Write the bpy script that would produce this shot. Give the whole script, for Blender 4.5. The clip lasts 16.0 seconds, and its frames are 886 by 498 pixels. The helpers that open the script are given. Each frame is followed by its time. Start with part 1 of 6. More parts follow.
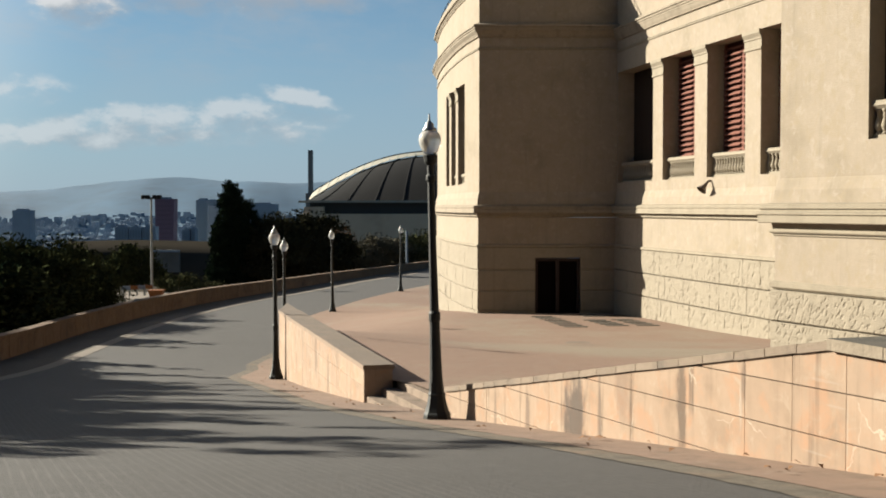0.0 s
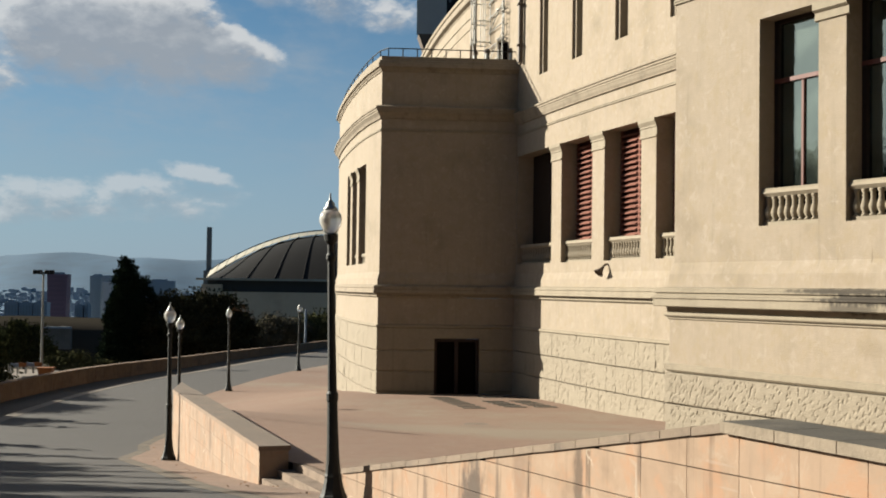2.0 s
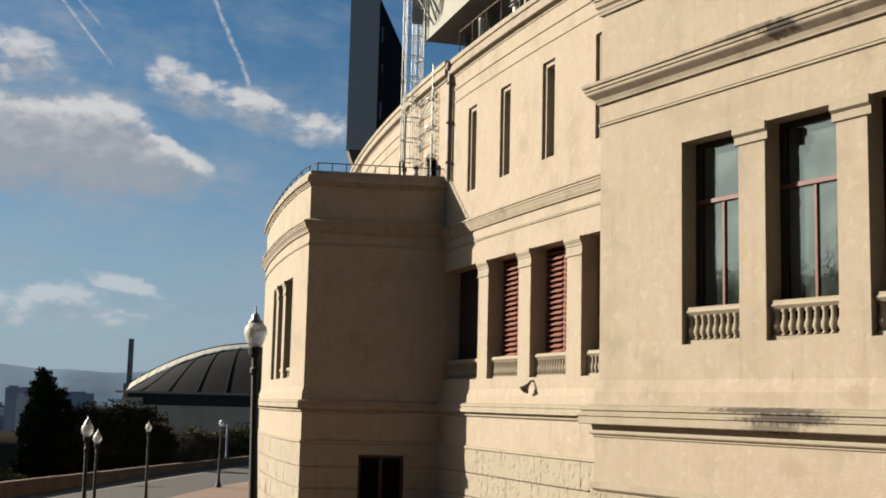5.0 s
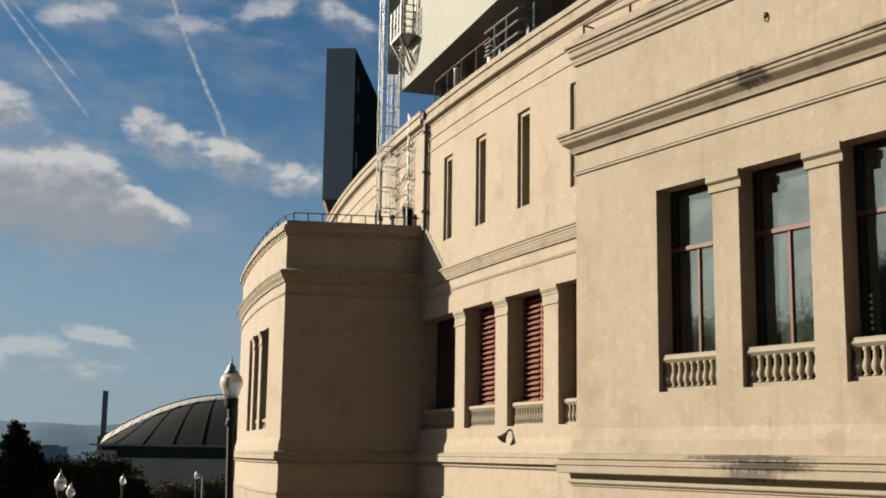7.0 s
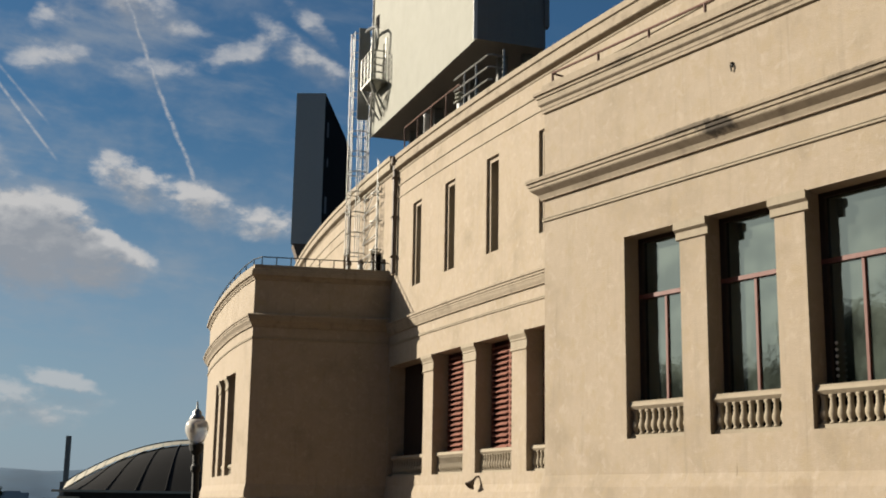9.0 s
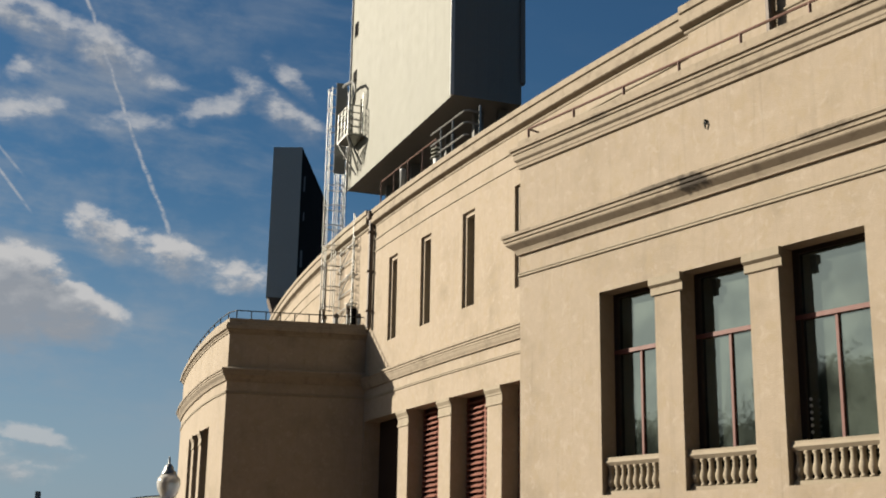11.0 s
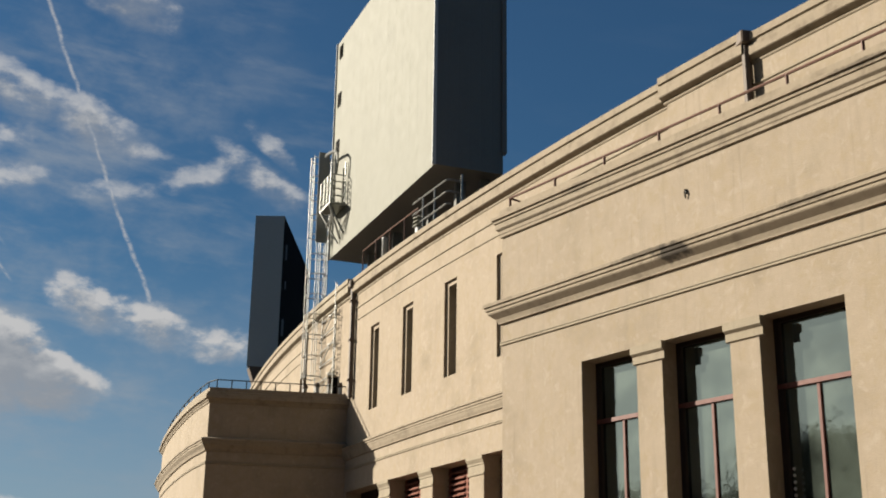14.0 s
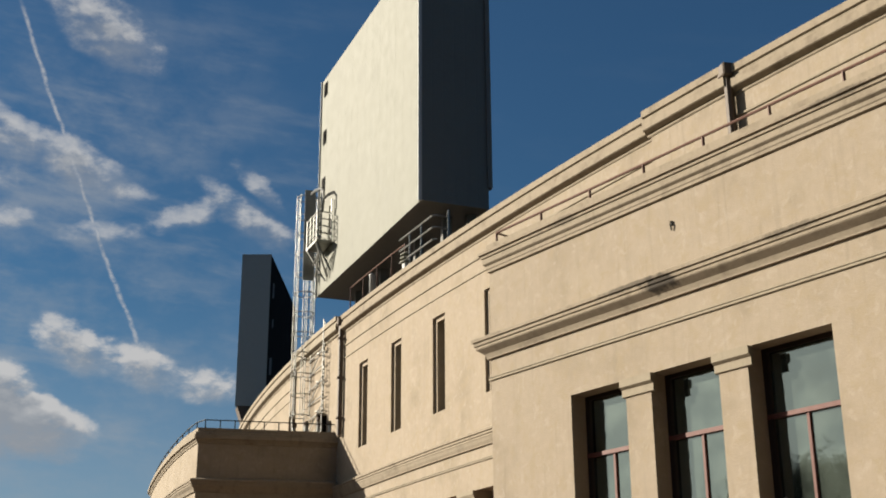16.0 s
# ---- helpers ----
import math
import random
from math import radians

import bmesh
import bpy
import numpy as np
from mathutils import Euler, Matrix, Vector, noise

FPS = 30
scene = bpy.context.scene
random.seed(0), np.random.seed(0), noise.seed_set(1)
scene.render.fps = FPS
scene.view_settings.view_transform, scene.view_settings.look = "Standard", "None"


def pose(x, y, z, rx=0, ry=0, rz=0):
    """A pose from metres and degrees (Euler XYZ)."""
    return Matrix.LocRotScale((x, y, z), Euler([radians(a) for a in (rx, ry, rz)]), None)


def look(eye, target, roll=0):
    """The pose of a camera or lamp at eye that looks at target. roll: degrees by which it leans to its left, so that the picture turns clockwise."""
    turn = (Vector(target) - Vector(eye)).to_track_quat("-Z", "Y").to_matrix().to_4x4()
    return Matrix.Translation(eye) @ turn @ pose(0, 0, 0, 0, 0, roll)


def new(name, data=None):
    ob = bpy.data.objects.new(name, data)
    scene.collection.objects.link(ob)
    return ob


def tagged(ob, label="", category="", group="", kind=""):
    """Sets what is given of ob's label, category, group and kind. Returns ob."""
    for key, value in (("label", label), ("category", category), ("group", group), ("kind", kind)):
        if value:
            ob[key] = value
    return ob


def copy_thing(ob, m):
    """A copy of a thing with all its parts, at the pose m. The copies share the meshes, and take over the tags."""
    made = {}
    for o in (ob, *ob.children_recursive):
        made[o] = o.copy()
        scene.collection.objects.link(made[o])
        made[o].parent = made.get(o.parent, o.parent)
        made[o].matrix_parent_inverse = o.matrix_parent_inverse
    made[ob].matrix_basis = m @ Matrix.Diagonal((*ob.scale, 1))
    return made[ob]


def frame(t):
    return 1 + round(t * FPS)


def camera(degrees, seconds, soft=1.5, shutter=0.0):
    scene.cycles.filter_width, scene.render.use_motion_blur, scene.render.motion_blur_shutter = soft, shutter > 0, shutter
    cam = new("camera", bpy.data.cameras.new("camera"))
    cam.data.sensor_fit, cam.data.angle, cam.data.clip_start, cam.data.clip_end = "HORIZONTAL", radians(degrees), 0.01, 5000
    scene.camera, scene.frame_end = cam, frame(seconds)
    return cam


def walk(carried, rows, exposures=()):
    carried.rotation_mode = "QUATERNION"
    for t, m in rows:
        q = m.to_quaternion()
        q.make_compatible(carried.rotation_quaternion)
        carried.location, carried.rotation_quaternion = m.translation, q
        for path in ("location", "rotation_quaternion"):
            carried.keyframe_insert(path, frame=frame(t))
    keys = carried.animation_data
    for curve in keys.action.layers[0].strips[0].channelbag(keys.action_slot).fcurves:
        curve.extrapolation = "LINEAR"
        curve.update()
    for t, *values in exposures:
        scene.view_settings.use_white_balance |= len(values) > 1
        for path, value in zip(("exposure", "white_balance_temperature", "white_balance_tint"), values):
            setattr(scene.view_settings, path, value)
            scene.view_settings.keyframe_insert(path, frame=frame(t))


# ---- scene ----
# ---------- camera: stands on the road and turns; yaw to the left, pitch up, lean, in degrees ----------
PATH = [
    (0.0, -0.00, -1.95, 0.00),
    (0.5, -1.37, -1.23, 0.43),
    (1.0, -2.73, -0.43, 0.62),
    (1.5, -4.07, 0.59, 0.83),
    (2.0, -4.66, 1.83, 0.79),
    (2.5, -5.49, 2.71, 0.81),
    (3.0, -6.03, 3.82, 1.07),
    (3.5, -6.69, 5.00, 1.20),
    (4.0, -7.09, 5.80, 1.30),
    (4.5, -7.59, 6.57, 1.39),
    (7.0, -9.07, 9.59, 0.83),
    (7.5, -9.44, 10.22, 0.91),
    (8.0, -9.67, 10.91, 0.92),
    (8.5, -10.19, 11.35, 0.93),
    (11.0, -11.65, 14.30, 0.96),
    (11.5, -12.29, 15.28, 1.00),
    (12.0, -12.04, 15.76, 0.93),
    (12.5, -11.86, 15.90, 0.82),
    (13.0, -11.66, 16.24, 0.80),
    (13.5, -12.10, 16.86, 0.84),
    (14.0, -12.48, 17.53, 0.78),
    (14.5, -12.52, 18.16, 0.45),
    (15.0, -12.82, 18.63, 0.05),
    (15.5, -12.90, 18.76, -0.27),
    (16.0, -13.11, 19.20, -0.35),
]


def aim(yaw, pitch):
    a, b = radians(yaw), radians(pitch)
    return (-math.sin(a) * math.cos(b), math.cos(a) * math.cos(b), math.sin(b))


cam = camera(39.83, 16.0, soft=1.9)
walk(cam, [(t, look((0, 0, 0), aim(y, p), r)) for t, y, p, r in PATH],
     [(0.0, 1.70, 6050, 7), (2.5, 1.53, 6030, 7.5), (4.5, 1.54, 6130, 9.5), (7.0, 1.40, 6280, 10), (11.0, 1.33, 6280, 10), (16.0, 1.33, 6240, 9.5)])

# ---------- light: low winter sun, clear sky with cumulus and thin streaks ----------
SUN_YAW, SUN_EL = 61.5, 21.5
sun = new("sun", bpy.data.lights.new("sun", "SUN"))
sun.data.energy, sun.data.angle, sun.data.color = 5.0, radians(0.55), (1.0, 0.885, 0.71)
sun.matrix_basis = look(Vector(aim(SUN_YAW, SUN_EL)) * 200, (0, 0, 0))

world = bpy.data.worlds.new("sky")
scene.world = world
world.use_nodes = True
W = world.node_tree
W.nodes.clear()


class Nodes:
    """Short hand for wiring shader nodes."""

    def __init__(self, tree):
        self.tree = tree

    def put(self, socket, value):
        if hasattr(value, "is_output"):
            self.tree.links.new(value, socket)
        elif value is not None:
            socket.default_value = value

    def add(self, kind, out=0, values=(), **props):
        n = self.tree.nodes.new(kind)
        for k, v in props.items():
            setattr(n, k, v)
        for k, v in dict(values).items():
            self.put(n.inputs[k], v)
        return n.outputs[out]

    def math(self, op, a, b=None, c=None, clamp=False):
        n = self.tree.nodes.new("ShaderNodeMath")
        n.operation, n.use_clamp = op, clamp
        for i, v in enumerate((a, b, c)):
            self.put(n.inputs[i], v)
        return n.outputs[0]

    def mix(self, f, a, b, blend="MIX"):
        n = self.tree.nodes.new("ShaderNodeMix")
        n.data_type, n.blend_type = "RGBA", blend
        self.put(n.inputs[0], f)
        self.put(n.inputs[6], a)
        self.put(n.inputs[7], b)
        return n.outputs[2]

    def noise(self, vec, scale, detail=4.0, rough=0.55, out=0, dist=0.0):
        return self.add("ShaderNodeTexNoise", out, {"Vector": vec, "Scale": scale, "Detail": detail, "Roughness": rough, "Distortion": dist})

    def ramp(self, v, lo, hi, a=0.0, b=1.0):
        n = self.tree.nodes.new("ShaderNodeMapRange")
        n.interpolation_type = "SMOOTHSTEP"
        for i, x in enumerate((v, lo, hi, a, b)):
            self.put(n.inputs[i], x)
        return n.outputs[0]


def rgb(r, g, b):
    return (r, g, b, 1.0)


S = Nodes(W)
sky = S.add("ShaderNodeTexSky", sky_type="NISHITA", sun_disc=False, sun_elevation=radians(SUN_EL), sun_rotation=radians(-SUN_YAW),
            air_density=1.2, dust_density=0.6, ozone_density=2.0)
way = S.add("ShaderNodeTexCoord", "Generated")
sep = S.tree.nodes.new("ShaderNodeSeparateXYZ")
S.put(sep.inputs[0], way)
DEG = 180 / math.pi
az = S.math("MULTIPLY", S.math("ARCTAN2", S.math("MULTIPLY", sep.outputs[0], -1.0), sep.outputs[1]), DEG)
el = S.math("MULTIPLY", S.math("ARCSINE", sep.outputs[2]), DEG)
flat = S.add("ShaderNodeCombineXYZ", values={0: az, 1: S.math("MULTIPLY", el, 1.7), 2: 0.0})
# clouds: yaw and height of the middle, half width and half height in degrees, body, tilt
CLOUDS = [(11.8, 11.2, 4.2, 2.0, 1.6, 0.0), (8.6, 11.2, 3.0, 2.05, 1.6, -0.04), (6.2, 10.7, 2.6, 1.4, 1.4, -0.25), (4.4, 10.5, 1.6, 0.5, 0.8, -0.25), (12.4, 14.8, 2.6, 1.3, 0.85, -0.1),
          (4.3, 14.2, 1.6, 1.1, 0.8, -0.35), (1.4, 13.3, 2.4, 1.0, 0.78, -0.25), (-1.8, 12.7, 2.4, 0.75, 0.66, -0.1),
          (18.0, 3.3, 2.6, 0.7, 0.85, 0.04), (15.4, 3.1, 2.2, 0.6, 0.9, 0.0), (13.6, 4.0, 2.6, 0.7, 0.85, -0.05), (11.6, 3.2, 2.4, 0.5, 0.8, 0.0), (10.0, 4.4, 1.8, 0.65, 0.8, 0.1), (8.0, 3.5, 2.2, 0.7, 0.75, 0.0), (6.6, 5.1, 1.6, 0.42, 0.85, -0.16), (19.0, 5.2, 2.2, 0.6, 0.5, 0.0), (14.5, 3.55, 6.5, 0.75, 0.72, 0.02), (9.0, 3.9, 4.0, 0.8, 0.66, 0.06),
          (8.6, 23.2, 2.6, 1.1, 1.0, -0.28), (5.0, 22.2, 2.5, 1.05, 1.0, -0.3), (2.9, 21.4, 1.6, 0.6, 0.7, -0.2), (8.2, 21.4, 1.1, 0.8, 0.7, 0.4), (8.4, 19.4, 1.7, 0.75, 0.8, 0.15), (3.4, 19.3, 1.9, 0.45, 0.62, 0.1),
          (-0.8, 20.6, 2.1, 0.65, 0.78, 0.35), (-3.7, 20.3, 2.4, 0.9, 0.8, -0.6), (-4.1, 21.9, 1.3, 0.6, 0.6, -0.8),
          (4.2, 28.4, 2.8, 1.4, 0.95, -0.4), (16.4, 9.0, 2.2, 1.0, 0.9, 0.0), (24, 13, 6, 2.5, 0.9, 0.0), (40, 22, 8, 4, 0.8, 0.0)]


def cloud_mass(a_, e_, fine=8):
    """How much cloud there is at a yaw and height, and the smooth body of it."""
    at = S.add("ShaderNodeCombineXYZ", values={0: a_, 1: S.math("MULTIPLY", e_, 1.7), 2: 0.0})
    drift = S.add("ShaderNodeSeparateXYZ", 0, {0: S.noise(at, 0.3, 4, 0.6, out=1)}).node
    aw = S.math("ADD", a_, S.math("MULTIPLY", S.math("SUBTRACT", drift.outputs[0], 0.5), 1.8))
    ew = S.math("ADD", e_, S.math("MULTIPLY", S.math("SUBTRACT", drift.outputs[1], 0.5), 1.1))
    sum_ = None
    for a0, e0, ra, re, amp, tilt in CLOUDS:
        px, py = S.math("SUBTRACT", aw, a0), S.math("SUBTRACT", ew, e0)
        dx = S.math("MULTIPLY", px, 1 / (ra * 1.3))
        dy = S.math("MULTIPLY", S.math("ADD", py, S.math("MULTIPLY", px, tilt)), 1 / (re * 1.35))
        d = S.math("ADD", S.math("MULTIPLY", dx, dx), S.math("MULTIPLY", dy, dy))
        v = S.math("MULTIPLY", S.math("SUBTRACT", 1.0, d, clamp=True), amp)
        sum_ = v if sum_ is None else S.math("MAXIMUM", sum_, v)
    billow = S.noise(at, 0.66, fine, 0.6, dist=0.12)
    return S.math("ADD", S.math("MULTIPLY", sum_, 1.3), S.math("MULTIPLY", S.math("SUBTRACT", billow, 0.55), 2.1)), sum_


puff, body = cloud_mass(az, el)
above, _ = cloud_mass(S.math("ADD", az, 0.4), S.math("ADD", el, 0.75), 5)
rise = S.math("SUBTRACT", puff, above)
soft = S.math("ADD", S.ramp(rise, -0.2, 0.7, 1.7, 0.85), S.ramp(el, 14.0, 19.0, 0.0, 0.45))
dense = S.math("MULTIPLY", S.ramp(puff, -0.1, soft), S.math("MULTIPLY", S.ramp(body, 0.0, 0.4), S.math("MULTIPLY", S.ramp(el, 13.0, 20.0, 0.97, 0.84), S.ramp(el, 4.5, 9.0, 0.62, 1.0))))
streaky = S.add("ShaderNodeCombineXYZ", values={0: S.math("MULTIPLY", az, 0.35), 1: S.math("MULTIPLY", S.math("ADD", el, S.math("MULTIPLY", az, -0.12)), 1.5), 2: 3.0})
veil = S.math("MULTIPLY", S.ramp(S.noise(flat, 0.16, 5, 0.62), 0.40, 0.72), S.math("MULTIPLY", S.ramp(az, -9.0, 4.0), 0.75))
cirrus = S.math("MULTIPLY", S.math("ADD", veil, S.math("MULTIPLY", S.ramp(S.noise(streaky, 0.45, 6, 0.6), 0.47, 0.75), S.ramp(az, -14.0, 1.0, 0.05, 0.6))), S.math("MULTIPLY", S.math("MULTIPLY", S.ramp(el, 3.0, 9.0), S.ramp(el, 34.0, 22.0)), 0.55))
sunward = S.math("COSINE", S.math("MULTIPLY", S.math("SUBTRACT", az, SUN_YAW), 1 / DEG))
haze = S.math("MULTIPLY", S.ramp(el, 18.0, -1.0), S.ramp(sunward, -0.7, 0.25, 0.22, 0.68))
# vapour trails: ends in yaw and height, width, strength
trail = None
wave = S.math("MULTIPLY", S.math("SUBTRACT", S.noise(flat, 0.5, 2), 0.5), 0.4)
ragged = S.ramp(S.noise(flat, 1.6, 5, 0.65), 0.25, 0.6)
for a1, e1, a2, e2, wd, st in ((8.3, 29.06, 1.22, 14.2, 0.15, 0.62), (12.2, 19.9, 7.65, 14.87, 0.11, 0.55), (11.6, 19.8, 8.15, 16.45, 0.10, 0.38)):
    L = math.hypot(a2 - a1, e2 - e1)
    ux, uy = (a2 - a1) / L, (e2 - e1) / L
    px, py = S.math("SUBTRACT", az, a1), S.math("SUBTRACT", el, e1)
    along = S.math("ADD", S.math("MULTIPLY", px, ux), S.math("MULTIPLY", py, uy))
    across = S.math("ADD", S.math("ADD", S.math("MULTIPLY", px, -uy), S.math("MULTIPLY", py, ux)), wave if wd > 0.12 else 0.0)
    t1 = S.math("MULTIPLY", S.ramp(S.math("ABSOLUTE", across), wd, 0.0), S.math("MULTIPLY", S.ramp(along, -0.3, 1.0), S.ramp(along, L + 0.2, L - 0.6)))
    t1 = S.math("MULTIPLY", t1, st)
    trail = t1 if trail is None else S.math("MAXIMUM", trail, t1)
trail = S.math("MULTIPLY", trail, ragged)
CLOUD_LIT, CLOUD_GREY = rgb(9.8, 9.4, 8.9), rgb(4.9, 5.1, 5.4)
tone = S.math("ADD", S.math("MULTIPLY", S.ramp(rise, -0.3, 1.1), 0.35), S.math("MULTIPLY", S.ramp(above, 1.25, -0.05), 0.8))
tone = S.math("ADD", tone, S.math("MULTIPLY", S.math("SUBTRACT", S.noise(flat, 1.0, 5, 0.55), 0.55), 0.5), clamp=True)
colour = S.mix(haze, S.mix(1.0, sky, rgb(0.455, 0.755, 0.98), "MULTIPLY"), rgb(5.5, 6.6, 8.1))
colour = S.mix(cirrus, colour, rgb(5.4, 5.8, 6.2))
near_sun = S.add("ShaderNodeVectorMath", "Value", {0: way, 1: aim(SUN_YAW, SUN_EL)}, operation="DOT_PRODUCT")
colour = S.mix(S.math("MULTIPLY", S.ramp(near_sun, 0.68, 1.0), 0.6), colour, rgb(32.0, 28.0, 23.0))
colour = S.mix(S.math("MAXIMUM", S.math("MULTIPLY", dense, 0.93), trail), colour, S.mix(S.math("MAXIMUM", tone, trail), CLOUD_GREY, CLOUD_LIT))
bg = S.add("ShaderNodeBackground", values={"Color": S.mix(1.0, colour, rgb(0.475, 0.475, 0.475), "MULTIPLY"), "Strength": 0.05})
S.put(S.tree.nodes.new("ShaderNodeOutputWorld").inputs[0], bg)

# ---------- materials ----------
ALBEDO = 0.45  # all paints and stones, as a share of the colours named below


def material(name, base, rough=0.85, grain=40.0, vary=0.12, stain=0.15, stain_scale=0.6, bump=0.15, bump_scale=60.0, relief=0.02, metal=0.0, tint=None, streak=0.0, per_piece=0.0, spec=0.3, spots=(), ribs=False, pits=0.0, mottle=None, cracks=0.0, drips=0.0, lichen=None):
    """A weathered surface: fine grain, broad stains, optional rain streaks, relief, and a shade for each piece."""
    m = bpy.data.materials.new(name)
    m.use_nodes = True
    t = m.node_tree
    t.nodes.clear()
    n = Nodes(t)
    pos = n.add("ShaderNodeTexCoord", "Object")
    base = [c * ALBEDO for c in base]
    tint = [c * ALBEDO for c in tint] if tint else None
    dark = rgb(*[c * (1 - vary) for c in base])
    light = rgb(*[min(1, c * (1 + vary)) for c in base])
    col = n.mix(n.noise(pos, grain, 5), dark, light)
    tone = tint or [c * 0.55 for c in base]
    col = n.mix(n.math("MULTIPLY", n.ramp(n.noise(pos, stain_scale, 6, 0.6), 0.48, 0.75), stain), col, rgb(*tone))
    if streak:
        stretch = n.add("ShaderNodeMapping", values={"Vector": pos, "Scale": (1.6, 1.6, 0.12)})
        col = n.mix(n.math("MULTIPLY", n.ramp(n.noise(stretch, 2.4, 5, 0.6), 0.52, 0.78), streak), col, rgb(*[c * 0.5 for c in base]))
    if per_piece:
        rnd = n.add("ShaderNodeObjectInfo", "Random")
        col = n.mix(per_piece, col, n.mix(rnd, rgb(*[c * 0.6 for c in base]), rgb(*[min(1, c * 1.35) for c in base])))
    if mottle:
        # two more tones in patches of a hand's width to a metre
        warm, pale = [[c * ALBEDO for c in q] for q in mottle]
        col = n.mix(n.math("MULTIPLY", n.ramp(n.noise(pos, 2.3, 7, 0.68, dist=0.4), 0.46, 0.66), 0.75), col, rgb(*warm))
        col = n.mix(n.math("MULTIPLY", n.ramp(n.noise(n.add("ShaderNodeMapping", values={"Vector": pos, "Location": (7.0, 3.0, 5.0)}), 3.1, 8, 0.7, dist=0.6), 0.52, 0.68), 0.7), col, rgb(*pale))
    if drips:
        run = n.add("ShaderNodeMapping", values={"Vector": pos, "Scale": (4.0, 4.0, 0.16)})
        col = n.mix(n.math("MULTIPLY", n.math("MULTIPLY", n.ramp(n.noise(run, 1.7, 4, 0.6), 0.55, 0.72), n.ramp(n.noise(pos, 1.1, 4, 0.6), 0.35, 0.62)), drips), col, rgb(*[c * 0.36 for c in base]))
    if cracks:
        bent = n.add("ShaderNodeVectorMath", values={0: pos, 1: n.add("ShaderNodeVectorMath", values={0: n.noise(pos, 2.5, 4, 0.6, out=1), "Scale": 0.35}, operation="SCALE")}, operation="ADD")
        line = n.add("ShaderNodeTexVoronoi", 0, {"Vector": bent, "Scale": 1.1}, feature="DISTANCE_TO_EDGE")
        seen = n.ramp(n.noise(pos, 0.9, 3, 0.5), 0.50, 0.60)
        col = n.mix(n.math("MULTIPLY", n.math("MULTIPLY", n.ramp(line, 0.010, 0.002), seen), cracks), col, rgb(0.42, 0.36, 0.28))
    for (sx, sy, sz), (wx, wz), amount, ink in spots:
        # a spot with a ragged edge, round in plan and of its own height: stains, and one painted shadow
        off = n.add("ShaderNodeVectorMath", values={0: n.add("ShaderNodeNewGeometry", "Position"), 1: (-sx, -sy, -sz)}, operation="ADD")
        ink = [c * ALBEDO for c in ink]
        off = n.add("ShaderNodeVectorMath", values={0: off, 1: (1 / wx, 1 / wx, 1 / wz)}, operation="MULTIPLY")
        far = n.add("ShaderNodeVectorMath", "Value", {0: off}, operation="LENGTH")
        rag = n.math("ADD", far, n.math("MULTIPLY", n.math("SUBTRACT", n.noise(n.add("ShaderNodeMapping", values={"Vector": pos, "Scale": (1.0, 1.0, 0.4)}), 5.0, 6, 0.65), 0.5), 1.6))
        col = n.mix(n.math("MULTIPLY", n.ramp(rag, 1.05, 0.45), amount), col, rgb(*ink))
    if lichen:
        # dark lichen that grows on faces open to the rain
        up = n.add("ShaderNodeSeparateXYZ", 2, {0: n.add("ShaderNodeNewGeometry", "Normal")})
        col = n.mix(n.math("MULTIPLY", n.ramp(up, 0.5, 0.9), n.ramp(n.noise(pos, 1.4, 7, 0.65), 0.25, 0.55, 0.45, 0.95)), col, rgb(*[c * ALBEDO for c in lichen]))
    rib = None
    if ribs:
        turn = n.add("ShaderNodeMapping", values={"Vector": pos, "Rotation": (0, 0, radians(-21.5))})
        rib = n.add("ShaderNodeTexWave", 1, {"Vector": turn, "Scale": 3.0, "Distortion": 0.8, "Detail": 2.0, "Detail Scale": 0.35}, wave_type="BANDS", bands_direction="X", wave_profile="SIN")
        col = n.mix(n.math("MULTIPLY", n.ramp(rib, 0.80, 0.99), n.ramp(n.noise(pos, 0.9, 5, 0.65), 0.36, 0.68, 0.14, 0.50)), col, rgb(*[c * 1.75 for c in base]))
    bsdf = n.tree.nodes.new("ShaderNodeBsdfPrincipled")
    n.put(bsdf.inputs["Base Color"], col)
    n.put(bsdf.inputs["Roughness"], n.math("ADD", n.math("MULTIPLY", n.noise(pos, grain * 0.3, 3), 0.14), rough - 0.07))
    bsdf.inputs["Metallic"].default_value = metal
    bsdf.inputs["Specular IOR Level"].default_value = spec
    if bump:
        height = n.noise(pos, bump_scale, 6, 0.6)
        if pits:
            height = n.math("SUBTRACT", height, n.math("MULTIPLY", n.ramp(n.noise(pos, bump_scale * 1.5, 2, 0.5, dist=0.6), 0.62, 0.74), pits))
        h = n.add("ShaderNodeBump", values={"Height": height, "Strength": bump, "Distance": relief})
        n.put(bsdf.inputs["Normal"], h)
    n.put(n.tree.nodes.new("ShaderNodeOutputMaterial").inputs[0], bsdf.outputs[0])
    return m


